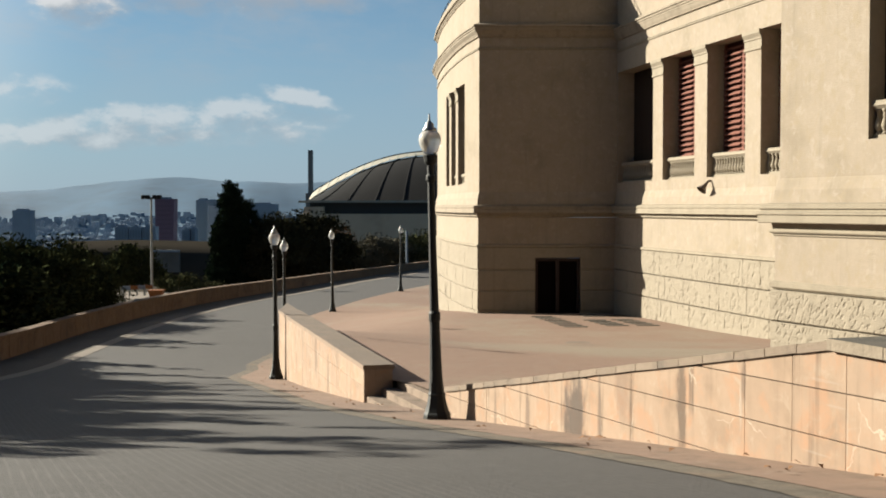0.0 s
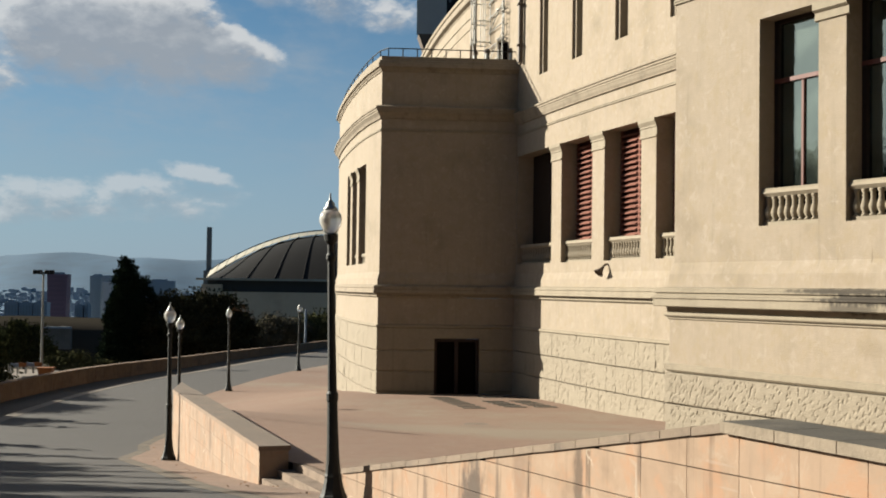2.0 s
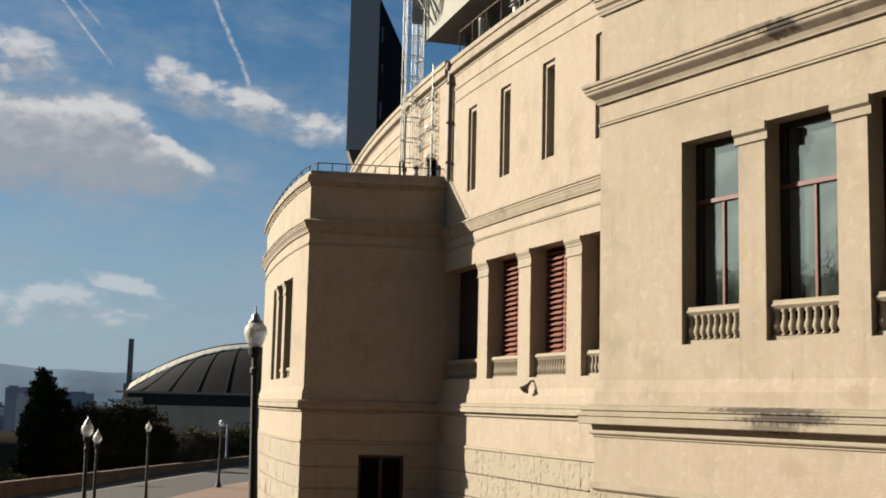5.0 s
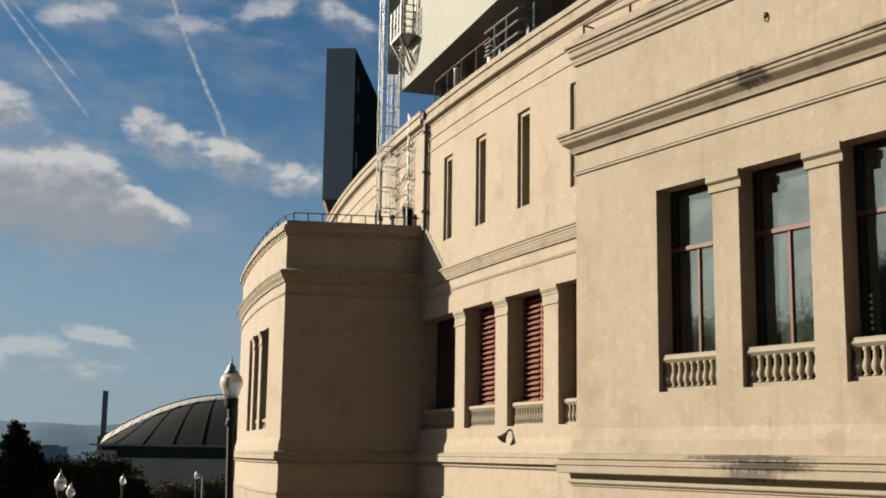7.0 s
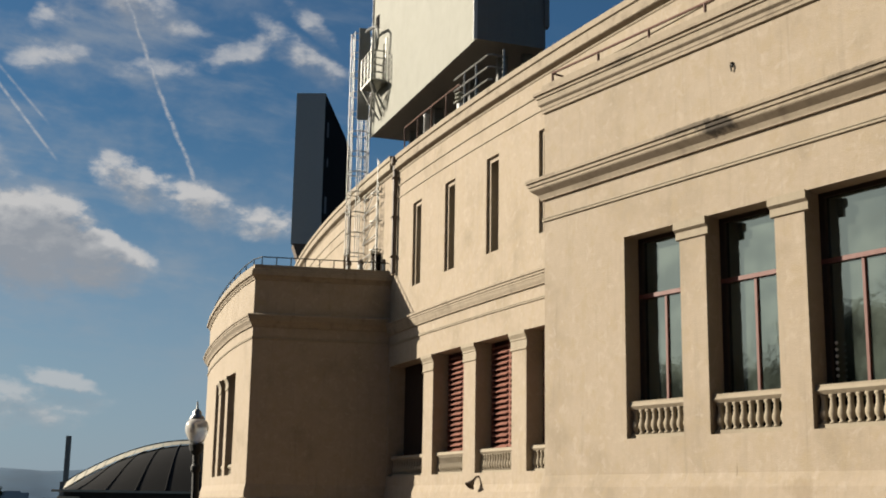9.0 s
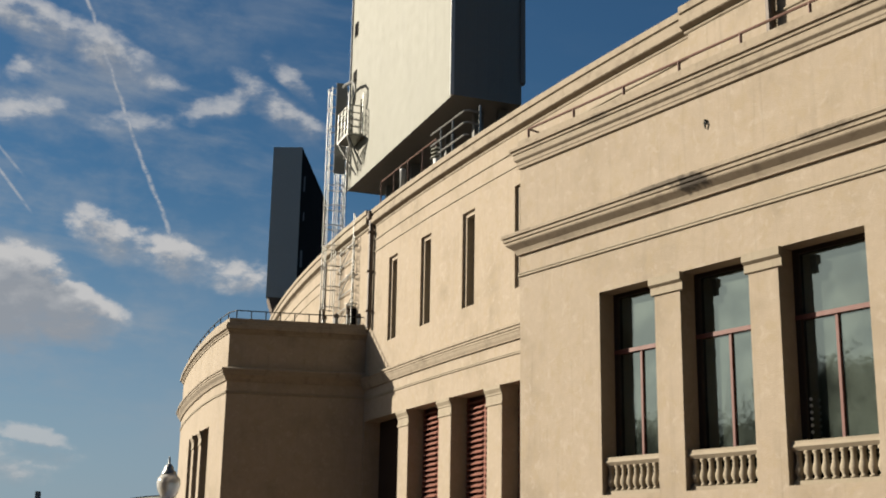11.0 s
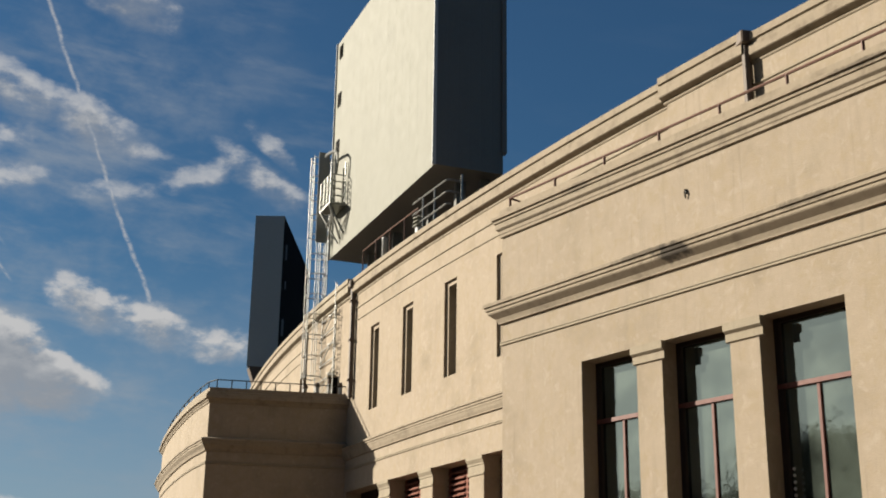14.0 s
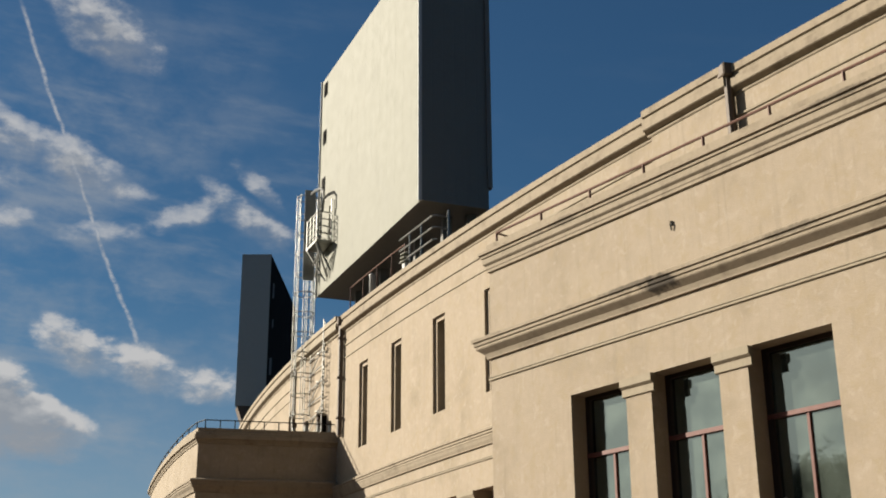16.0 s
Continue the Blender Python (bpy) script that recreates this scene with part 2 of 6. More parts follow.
STUCCO = material("cream stucco", (0.520, 0.429, 0.318), 0.9, 5.0, 0.10, 0.8, 0.5, 0.45, 22, streak=0.24, tint=(0.37, 0.30, 0.205), mottle=((0.485, 0.39, 0.26), (0.595, 0.51, 0.40)), drips=0.22,
                  spots=[((10.94, 26.32, 0.55), (0.02, 0.3), 0.5, (0.2, 0.15, 0.1)), ((11.31, 25.39, 0.6), (0.025, 0.45), 0.55, (0.2, 0.15, 0.1)), ((11.68, 24.46, 0.5), (0.02, 0.35), 0.5, (0.2, 0.15, 0.1)), ((11.3, 25.4, -1.2), (0.5, 0.3), 0.25, (0.3, 0.23, 0.15)), ((10.35, 27.8, 0.45), (0.02, 0.3), 0.5, (0.2, 0.15, 0.1)), ((12.0, 23.7, 0.4), (0.5, 0.3), 0.35, (0.3, 0.22, 0.13)), ((11.1, 25.95, 0.3), (0.9, 0.22), 0.3, (0.36, 0.27, 0.16)), ((9.6, 29.7, -1.3), (0.05, 0.4), 0.5, (0.62, 0.56, 0.45)), ((10.9, 26.4, -1.35), (0.04, 0.35), 0.5, (0.62, 0.56, 0.45)), ((11.9, 23.9, -1.3), (0.04, 0.35), 0.5, (0.62, 0.56, 0.45)), ((10.2, 28.2, 9.6), (0.8, 0.35), 0.25, (0.58, 0.49, 0.37)), ((12.6, 22.2, 9.8), (1.2, 0.4), 0.25, (0.58, 0.49, 0.37))])
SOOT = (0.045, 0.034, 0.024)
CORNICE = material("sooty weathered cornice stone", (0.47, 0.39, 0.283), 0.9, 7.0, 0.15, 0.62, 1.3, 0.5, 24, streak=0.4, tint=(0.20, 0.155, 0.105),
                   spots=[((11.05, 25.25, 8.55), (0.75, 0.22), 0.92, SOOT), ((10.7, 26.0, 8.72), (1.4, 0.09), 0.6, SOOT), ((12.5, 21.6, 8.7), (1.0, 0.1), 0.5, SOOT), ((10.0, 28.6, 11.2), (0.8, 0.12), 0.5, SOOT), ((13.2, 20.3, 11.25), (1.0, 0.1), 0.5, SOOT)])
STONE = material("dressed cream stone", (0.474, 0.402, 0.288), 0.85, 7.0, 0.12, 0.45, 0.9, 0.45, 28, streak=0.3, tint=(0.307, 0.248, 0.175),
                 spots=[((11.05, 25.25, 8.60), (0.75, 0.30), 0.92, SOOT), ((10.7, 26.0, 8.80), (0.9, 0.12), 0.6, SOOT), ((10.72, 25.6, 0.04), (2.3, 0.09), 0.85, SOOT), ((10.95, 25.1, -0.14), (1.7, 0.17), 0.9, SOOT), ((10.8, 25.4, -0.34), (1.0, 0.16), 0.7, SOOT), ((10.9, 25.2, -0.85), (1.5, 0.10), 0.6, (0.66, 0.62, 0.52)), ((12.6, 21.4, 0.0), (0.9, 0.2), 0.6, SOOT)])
ROUGH = material("rock-faced stone", (0.467, 0.398, 0.292), 0.9, 8.0, 0.10, 0.35, 0.7, 0.5, 30.0, relief=0.02, pits=0.4, streak=0.12, tint=(0.35, 0.292, 0.212))
# The first spot paints a shadow cast on the terrace wall.
PINKWALL = material("salmon stone slabs", (0.550, 0.390, 0.266), 0.85, 5.0, 0.18, 0.8, 1.5, 0.15, 50, streak=0.5, tint=(0.36, 0.25, 0.165), per_piece=0.22, mottle=((0.60, 0.345, 0.20), (0.60, 0.47, 0.34)), cracks=0.55, drips=0.85,
                    spots=[((-3.4, 32.3, -3.8), (0.25, 0.8), 0.6, (0.2, 0.14, 0.1)), ((1.72, 16.0, -2.8), (0.42, 1.0), 0.85, (0.10, 0.075, 0.06)), ((2.62, 13.4, -2.2), (0.13, 1.0), 0.75, (0.12, 0.085, 0.06)), ((2.15, 14.7, -2.2), (0.25, 0.5), 0.4, (0.2, 0.13, 0.09)), ((3.45, 11.0, -1.57), (0.3, 0.02), 0.25, (0.62, 0.55, 0.45)), ((3.42, 11.1, -2.25), (0.26, 0.016), 0.25, (0.62, 0.55, 0.45)), ((3.55, 10.7, -1.95), (0.025, 0.4), 0.4, (0.62, 0.55, 0.45)), ((3.5, 10.85, -1.78), (0.2, 0.015), 0.25, (0.62, 0.55, 0.45)), ((3.0, 12.3, -2.0), (0.03, 0.3), 0.4, (0.62, 0.55, 0.45)), ((1.2, 17.5, -3.0), (0.1, 0.6), 0.6, (0.16, 0.11, 0.08)), ((1.95, 15.3, -2.6), (0.07, 0.7), 0.6, (0.14, 0.10, 0.075)), ((0.8, 18.7, -3.1), (0.07, 0.5), 0.5, (0.14, 0.10, 0.075)), ((3.02, 12.25, -1.7), (0.06, 0.3), 0.6, (0.16, 0.11, 0.08))])
COPING = material("weathered coping stone", (0.37, 0.285, 0.208), 0.9, 10.0, 0.2, 0.85, 2.2, 0.4, 40, tint=(0.124, 0.11, 0.095), per_piece=0.25)
BLACKCAP = material("blackened coping stone", (0.44, 0.36, 0.265), 0.95, 8.0, 0.25, 0.8, 1.6, 0.5, 30, tint=(0.20, 0.165, 0.125), drips=0.8, lichen=(0.115, 0.105, 0.085))
PAVING = material("pink terrace paving", (0.372, 0.240, 0.166), 0.85, 3.0, 0.16, 1.0, 0.14, 0.25, 40, tint=(0.43, 0.37, 0.265), streak=0.0, mottle=((0.365, 0.220, 0.148), (0.40, 0.295, 0.215)),
                  spots=[((2.6, 38.5, -4.3), (3.6, 2.0), 0.65, (0.40, 0.33, 0.235)), ((6.2, 36.0, -4.3), (3.4, 2.0), 0.7, (0.39, 0.33, 0.235)), ((7.2, 41.0, -4.5), (2.4, 2.0), 0.5, (0.37, 0.31, 0.22)), ((3.0, 33.5, -4.1), (0.05, 1.0), 0.5, (0.2, 0.15, 0.11)), ((4.6, 40.2, -4.5), (0.9, 1.0), 0.35, (0.24, 0.19, 0.14))])
ASPHALT = material("grey ribbed concrete road", (0.110, 0.101, 0.093), 0.9, 9.0, 0.26, 0.55, 0.5, 0.6, 26, tint=(0.096, 0.088, 0.08), ribs=True)
STRIP = material("pale concrete gutter", (0.33, 0.275, 0.215), 0.9, 8.0, 0.12, 0.4, 0.8, 0.2, 50)
OCHRE = material("outer parapet stone", (0.29, 0.178, 0.10), 0.9, 6.0, 0.3, 0.9, 0.8, 0.5, 24, relief=0.04, tint=(0.075, 0.055, 0.04), streak=0.75, per_piece=0.3, mottle=((0.21, 0.115, 0.06), (0.33, 0.23, 0.14)), drips=0.75)
FRAMEPAINT = material("faded red window paint", (0.19, 0.052, 0.032), 0.6, 20, 0.12, 0.25, 2, 0.08, 60)
IRON = material("dark green cast iron", (0.034, 0.036, 0.032), 0.62, 30, 0.2, 0.2, 2, 0.1, 80, metal=0.1, spec=0.3)
STEEL = material("galvanised steel", (0.50, 0.50, 0.47), 0.4, 20, 0.1, 0.2, 3, 0.05, 80, metal=0.7)
RUSTRAIL = material("rust-red painted rail", (0.22, 0.11, 0.075), 0.6, 20, 0.2, 0.3, 3, 0.05, 80)
REDPAINT = material("red painted timber", (0.34, 0.125, 0.08), 0.8, 6, 0.2, 0.7, 1.5, 0.08, 60)
DARKWOOD = material("dark brown door", (0.010, 0.007, 0.006), 0.8, 20, 0.2, 0.2, 2, 0.1, 60, spec=0.04)
# Near-black sheet colour that stands for unlit space behind openings.
DARK = material("painted dark of unlit openings", (0.03, 0.026, 0.024), 0.9, 5, 0.2, 0.2, 1, 0)
BOXCREAM = material("cream sheet metal", (0.285, 0.284, 0.217), 0.7, 6, 0.05, 0.20, 0.5, 0.04, 30, streak=0.18, spec=0.4)
BOXGREY = material("dark grey sheet metal", (0.32, 0.315, 0.29), 0.5, 6, 0.06, 0.15, 0.5, 0.04, 30, streak=0.1)
BOXBLUE = material("slate blue sheet metal", (0.58, 0.63, 0.63), 0.5, 6, 0.06, 0.15, 0.5, 0.04, 30)
SCREEN = material("black display face", (0.006, 0.006, 0.007), 0.95, 6, 0.1, 0.1, 1, 0, spec=0.05)
DIMGREY = material("dim grey lettering strip", (0.10, 0.105, 0.11), 0.7, 6, 0.1, 0.2, 1, 0)
TRIM = material("white coated trim", (0.85, 0.86, 0.84), 0.4, 6, 0.05, 0.1, 1, 0, spec=0.5)
PIPE = material("brown downpipe", (0.20, 0.15, 0.11), 0.6, 20, 0.1, 0.3, 2, 0.05, 60)
BLOCKSLOPE = material("dry grass and scrub", (0.07, 0.066, 0.04), 0.95, 2.0, 0.3, 0.8, 0.15, 0.5, 4.0, tint=(0.035, 0.045, 0.025), spec=0.0)
BARK = material("grey brown bark", (0.13, 0.10, 0.075), 0.95, 12, 0.25, 0.4, 2, 0.8, 14)


def leaf_material(name, a, b):
    m = bpy.data.materials.new(name)
    m.use_nodes = True
    n = Nodes(m.node_tree)
    m.node_tree.nodes.clear()
    rnd = n.add("ShaderNodeNewGeometry", "Random Per Island")
    bsdf = n.tree.nodes.new("ShaderNodeBsdfPrincipled")
    n.put(bsdf.inputs["Base Color"], n.mix(rnd, rgb(*a), rgb(*b)))
    bsdf.inputs["Roughness"].default_value = 0.7
    bsdf.inputs["Specular IOR Level"].default_value = 0.0
    n.put(n.tree.nodes.new("ShaderNodeOutputMaterial").inputs[0], bsdf.outputs[0])
    return m


PINE = leaf_material("dark pine needles", (0.018, 0.022, 0.011), (0.046, 0.050, 0.021))
PINEFAR = leaf_material("olive-brown evergreen leaves", (0.017, 0.017, 0.010), (0.036, 0.034, 0.018))
CYPRESS = leaf_material("cypress leaves", (0.008, 0.013, 0.008), (0.015, 0.022, 0.012))
OLIVE = leaf_material("olive green leaves", (0.03, 0.034, 0.016), (0.062, 0.06, 0.03))
RUSSET = leaf_material("russet leaves", (0.12, 0.06, 0.025), (0.2, 0.10, 0.04))
SCRUB = leaf_material("dry grey brown scrub", (0.055, 0.05, 0.034), (0.10, 0.088, 0.062))


def glass_material(name, base, rough=0.04):
    m = bpy.data.materials.new(name)
    m.use_nodes = True
    b = m.node_tree.nodes["Principled BSDF"]
    b.inputs["Base Color"].default_value = rgb(*base)
    b.inputs["Roughness"].default_value = rough
    b.inputs["Specular IOR Level"].default_value = 1.0
    b.inputs["IOR"].default_value = 1.8
    b.inputs["Specular Tint"].default_value = rgb(0.82, 1.0, 0.96)
    n = Nodes(m.node_tree)
    pos = n.add("ShaderNodeTexCoord", "Object")
    n.put(b.inputs["Normal"], n.add("ShaderNodeBump", values={"Height": n.noise(pos, 1.6, 3, 0.5), "Strength": 0.12, "Distance": 0.05}))
    n.put(b.inputs["Base Color"], n.mix(n.ramp(n.noise(pos, 0.8, 5, 0.6), 0.35, 0.65), rgb(*[c * 0.35 for c in base]), rgb(*[c * 1.6 for c in base])))
    return m


PANE = glass_material("dark window pane", (0.030, 0.037, 0.031), 0.06)
GLOBE = bpy.data.materials.new("lamp globe")
GLOBE.use_nodes = True
_g = GLOBE.node_tree.nodes["Principled BSDF"]
_g.inputs["Base Color"].default_value = rgb(0.75, 0.74, 0.70)
_g.inputs["Roughness"].default_value = 0.12
_g.inputs["Transmission Weight"].default_value = 0.55
_g.inputs["IOR"].default_value = 1.3

# ---------- building blocks ----------


def mesh_object(name, verts, faces, mat, parent=None, smooth=False):
    me = bpy.data.meshes.new(name)
    me.from_pydata([tuple(v) for v in verts], [], faces)
    me.update()
    if smooth:
        me.polygons.foreach_set("use_smooth", [True] * len(me.polygons))
    if mat:
        me.materials.append(mat)
    ob = new(name, me)
    if parent:
        ob.parent = parent
    return ob


def thing(name, label, category, group="", kind="", at=(0, 0, 0), turn=0.0):
    ob = new(name)
    ob.matrix_basis = pose(*at, 0, 0, turn)
    return tagged(ob, label, category, group, kind)


def part(name, bm, mat, parent, label="", smooth=False):
    me = bpy.data.meshes.new(name)
    bmesh.ops.recalc_face_normals(bm, faces=bm.faces)
    bm.to_mesh(me)
    bm.free()
    if smooth:
        me.polygons.foreach_set("use_smooth", [True] * len(me.polygons))
    me.materials.append(mat)
    ob = new(name, me)
    ob.parent = parent
    return tagged(ob, label)


class Plan:
    """A line in plan; its outer side lies to the right of its direction. at(s, out) gives a point beside it."""

    def __init__(self, pts):
        self.p = [Vector(q) for q in pts]
        self.s = [0.0]
        for a, b in zip(self.p, self.p[1:]):
            self.s.append(self.s[-1] + (b - a).length)
        seg = [(b - a).normalized() for a, b in zip(self.p, self.p[1:])]
        nrm = [Vector((d.y, -d.x)) for d in seg]
        self.n = []
        for i in range(len(self.p)):
            a, b = nrm[max(0, i - 1)], nrm[min(i, len(nrm) - 1)]
            m = (a + b).normalized()
            self.n.append(m / max(0.3, m.dot(a)))
        self.nrm, self.seg = nrm, seg
        self.length = self.s[-1]

    def at(self, s, out=0.0):
        i = max(0, min(len(self.seg) - 1, next((k for k in range(len(self.seg)) if s <= self.s[k + 1] + 1e-6), len(self.seg) - 1)))
        u = (s - self.s[i]) / (self.s[i + 1] - self.s[i])
        if u < 1e-4:
            return self.p[i] + self.n[i] * out
        if u > 1 - 1e-4:
            return self.p[i + 1] + self.n[i + 1] * out
        return self.p[i].lerp(self.p[i + 1], u) + self.nrm[i] * out

    def stops(self, a, b):
        return [a] + [s for s in self.s if a + 0.02 < s < b - 0.02] + [b]


def sweep(plan, a, b, profile, name, mat, parent, low=None, label=""):
    """A moulding or wall along the plan: profile of (out, z) points, closed; low(x, y) replaces a z of None."""
    stops = plan.stops(a, b)
    verts, faces, k = [], [], len(profile)
    for s in stops:
        for out, z in profile:
            q = plan.at(s, out)
            verts.append((q.x, q.y, low(q.x, q.y) if z is None else z))
    for i in range(len(stops) - 1):
        for j in range(k):
            c, d = i * k + j, i * k + (j + 1) % k
            faces.append((c, d, d + k, c + k))
    faces.append(tuple(range(k))[::-1])
    faces.append(tuple(range((len(stops) - 1) * k, len(stops) * k)))
    ob = mesh_object(name, verts, faces, mat, parent)
    return tagged(ob, label)


def band(plan, a, b, z0, z1, name, mat, parent, out=0.0, deep=0.5, label=""):
    return sweep(plan, a, b, [(out, z0), (out, z1), (out - deep, z1), (out - deep, z0)], name, mat, parent, label=label)


def box_bm(x0, y0, z0, x1, y1, z1, bevel=0.0):
    bm = bmesh.new()
    bmesh.ops.create_cube(bm, size=1)
    bmesh.ops.scale(bm, vec=(x1 - x0, y1 - y0, z1 - z0), verts=bm.verts)
    bmesh.ops.translate(bm, vec=((x0 + x1) / 2, (y0 + y1) / 2, (z0 + z1) / 2), verts=bm.verts)
    if bevel:
        bmesh.ops.bevel(bm, geom=bm.edges[:], offset=bevel, segments=1, affect="EDGES")
    return bm


def lathe_bm(profile, seg=10):
    """A turned shape from (radius, z) rings."""
    bm = bmesh.new()
    rings = [[bm.verts.new((r * math.cos(2 * math.pi * i / seg), r * math.sin(2 * math.pi * i / seg), z)) for i in range(seg)] for r, z in profile]
    for lo, hi in zip(rings, rings[1:]):
        for i in range(seg):
            bm.faces.new((lo[i], lo[(i + 1) % seg], hi[(i + 1) % seg], hi[i]))
    bm.faces.new(rings[0][::-1])
    bm.faces.new(rings[-1])
    return bm


def tube_bm(paths, r, seg=6):
    """Round bars along lists of points."""
    bm = bmesh.new()
    for pts in paths:
        pts = [Vector(p) for p in pts]
        rings = []
        for i, p in enumerate(pts):
            d = (pts[min(i + 1, len(pts) - 1)] - pts[max(i - 1, 0)]).normalized()
            u = d.cross(Vector((0, 0, 1)) if abs(d.z) < 0.9 else Vector((1, 0, 0))).normalized()
            v = d.cross(u)
            rings.append([bm.verts.new(p + (u * math.cos(2 * math.pi * k / seg) + v * math.sin(2 * math.pi * k / seg)) * r) for k in range(seg)])
        for a, b in zip(rings, rings[1:]):
            for k in range(seg):
                bm.faces.new((a[k], a[(k + 1) % seg], b[(k + 1) % seg], b[k]))
        bm.faces.new(rings[0])
        bm.faces.new(rings[-1][::-1])
    return bm


def curve(xs, zs):
    """A smooth line through a few heights."""
    fine = np.linspace(xs[0], xs[-1], 400)
    z = np.interp(fine, xs, zs)
    pad = np.pad(z, 12, mode="reflect", reflect_type="odd")
    z = np.convolve(pad, np.ones(25) / 25, "valid")
    return lambda v: float(np.interp(v, fine, z))


# ---------- the lie of the land: heights below the eye ----------
road_z = curve([-30, 0, 5, 10.3, 12.9, 16.3, 20, 26, 38.8, 48, 60, 73.6, 92, 160], [0.2, -1.45, -1.75, -2.22, -2.58, -3.04, -3.53, -4.18, -5.55, -5.95, -6.15, -6.3, -6.3, -6.3])
court_z = curve([-30, 10, 26, 31.7, 44, 59.4, 76, 92, 160], [-2.8, -3.2, -3.7, -4.0, -4.8, -5.06, -6.4, -6.3, -6.3])
edge_z = curve([-30, 10, 26, 32, 38, 43, 48, 60, 74, 160], [-2.8, -3.2, -3.7, -3.83, -3.88, -3.95, -5.2, -6.15, -6.3, -6.3])
parapet_x = curve([-40, 20, 46.5, 55.3, 64.5, 74.2, 83.7, 90.3, 105.7, 117.5, 127.5, 150], [-15, -15.8, -16.85, -17.5, -17.5, -16.8, -14.9, -12.7, -8.8, -4.6, -1.4, 9])
kerb_x = curve([40, 43, 46, 50, 54, 58, 66, 70, 74, 83, 92, 104, 126, 150], [-5.2, -5.6, -5.95, -6.45, -6.95, -7.4, -7.9, -7.9, -7.2, -5.7, -3.5, 0.5, 7, 18])
WALL_FOOT, WALL_DIR = Vector((6.477, 2.23)), Vector((-0.3256, 0.9455))


def wall_x(y):
    return WALL_FOOT.x + WALL_DIR.x * (y - WALL_FOOT.y) / WALL_DIR.y


def left_x(y):
    """The road face of the terrace wall beyond the steps."""
    return -1.68 - 0.2644 * (y - 25.92)


def road_edge(y):
    return wall_x(y) if y < 25.9 else max(left_x(y) + 0.3, -5.3) if y < 42.9 else kerb_x(y)


def road_h(x, y):
    return road_z(y)


def terrace_h(x, y):
    left = edge_z(y)
    u = min(1, max(0, (x - road_edge(y)) / 8.0))
    u = u * u * (3 - 2 * u)
    return left * (1 - u) + court_z(y) * u


def strip_mesh(name, ys, left, right, height, mat, n=12, lift=0.0, parent=None):
    verts, faces = [], []
    for y in ys:
        a, b = left(y), right(y)
        for i in range(n + 1):
            x = a + (b - a) * i / n
            verts.append((x, y, height(x, y) + lift))
    for j in range(len(ys) - 1):
        for i in range(n):
            c = j * (n + 1) + i
            faces.append((c, c + 1, c + n + 2, c + n + 1))
    return mesh_object(name, verts, faces, mat, parent, smooth=True)

# ---------- ground, road, terrace ----------


def terrace_edge(y):
    return road_edge(y) + (0.28 if y < 20.6 else 0.86 if y < 25.9 else 0.15 if y < 42.9 else 0.0)


YS = [v * 0.75 for v in range(-40, 200)]
road = tagged(strip_mesh("road", YS, parapet_x, road_edge, road_h, ASPHALT, 24), "grey ribbed concrete road curving downhill round the stadium", "road", kind="structure")
terrace = tagged(strip_mesh("terrace", [v * 0.75 for v in range(6, 200)], terrace_edge, lambda y: 16 + max(0, y - 60) * 0.1, terrace_h, PAVING, 24), "pink paved terrace in front of the stadium", "terrace", kind="structure")


KERB_Y = [42.9 + 0.75 * i for i in range(28)]
kv, kf = [], []
for y in KERB_Y:
    x, z = kerb_x(y), terrace_h(kerb_x(y), y) + 0.006
    kv += [(x - 0.12, y, road_z(y) - 0.2), (x - 0.12, y, z), (x + 0.12, y, z), (x + 0.12, y, road_z(y) - 0.2)]
for i in range(len(KERB_Y) - 1):
    for k in range(4):
        a, b = i * 4 + k, i * 4 + (k + 1) % 4
        kf.append((a, b, b + 4, a + 4))
tagged(mesh_object("kerb", kv, kf, STRIP), "pale stone kerb holding up the terrace edge", "kerb", kind="structure")


def land(r, a):
    """Height of the land at the distance r in the direction a, beyond the platform."""
    near = -9 - 5 * min(1, max(0, (r - 25) / 60))
    far = near + (-100 - near) * (min(1, max(0, (r - 110) / 900)) ** 0.7)
    return far + 1.2 * math.sin(a * 9 + r * 0.01) * min(1, r / 200)


gv, gf, NA = [(0, 0, -9.5)], [], 72
RS = [20, 40, 60, 85, 110, 150, 210, 300, 430, 620, 900, 1300, 1900, 2700, 3700, 4900]
for r in RS:
    for k in range(NA):
        a = 2 * math.pi * k / NA
        gv.append((r * math.sin(a), r * math.cos(a), land(r, a)))
for k in range(NA):
    gf.append((0, 1 + (k + 1) % NA, 1 + k))
for j in range(len(RS) - 1):
    for k in range(NA):
        a, b = 1 + j * NA + k, 1 + j * NA + (k + 1) % NA
        gf.append((a, b, b + NA, a + NA))
LAND = material("dry hillside and built-up plain", (0.13, 0.115, 0.095), 0.95, 0.05, 0.3, 0.6, 0.012, 0, tint=(0.07, 0.085, 0.07), spec=0.0)
ground = tagged(mesh_object("ground", gv, gf, LAND, smooth=True), "dry hillside falling away to the city plain", "ground", kind="structure")

# ---------- low walls and steps ----------
APRON = material("pale salmon apron", (0.37, 0.245, 0.172), 0.9, 7, 0.12, 0.35, 0.6, 0.2, 50, tint=(0.2, 0.16, 0.12), mottle=((0.25, 0.18, 0.125), (0.42, 0.31, 0.23)))

SIDE = Vector((WALL_DIR.y, -WALL_DIR.x))


def wall_point(u, back=0.0):
    return WALL_FOOT + WALL_DIR * u + SIDE * back


CAP_U, KINK_Z, END_U = 9.19, -1.19, 19.75


def low_top(u):
    return KINK_Z + (-3.08 - KINK_Z) * max(0, (u - CAP_U)) / (END_U - CAP_U)


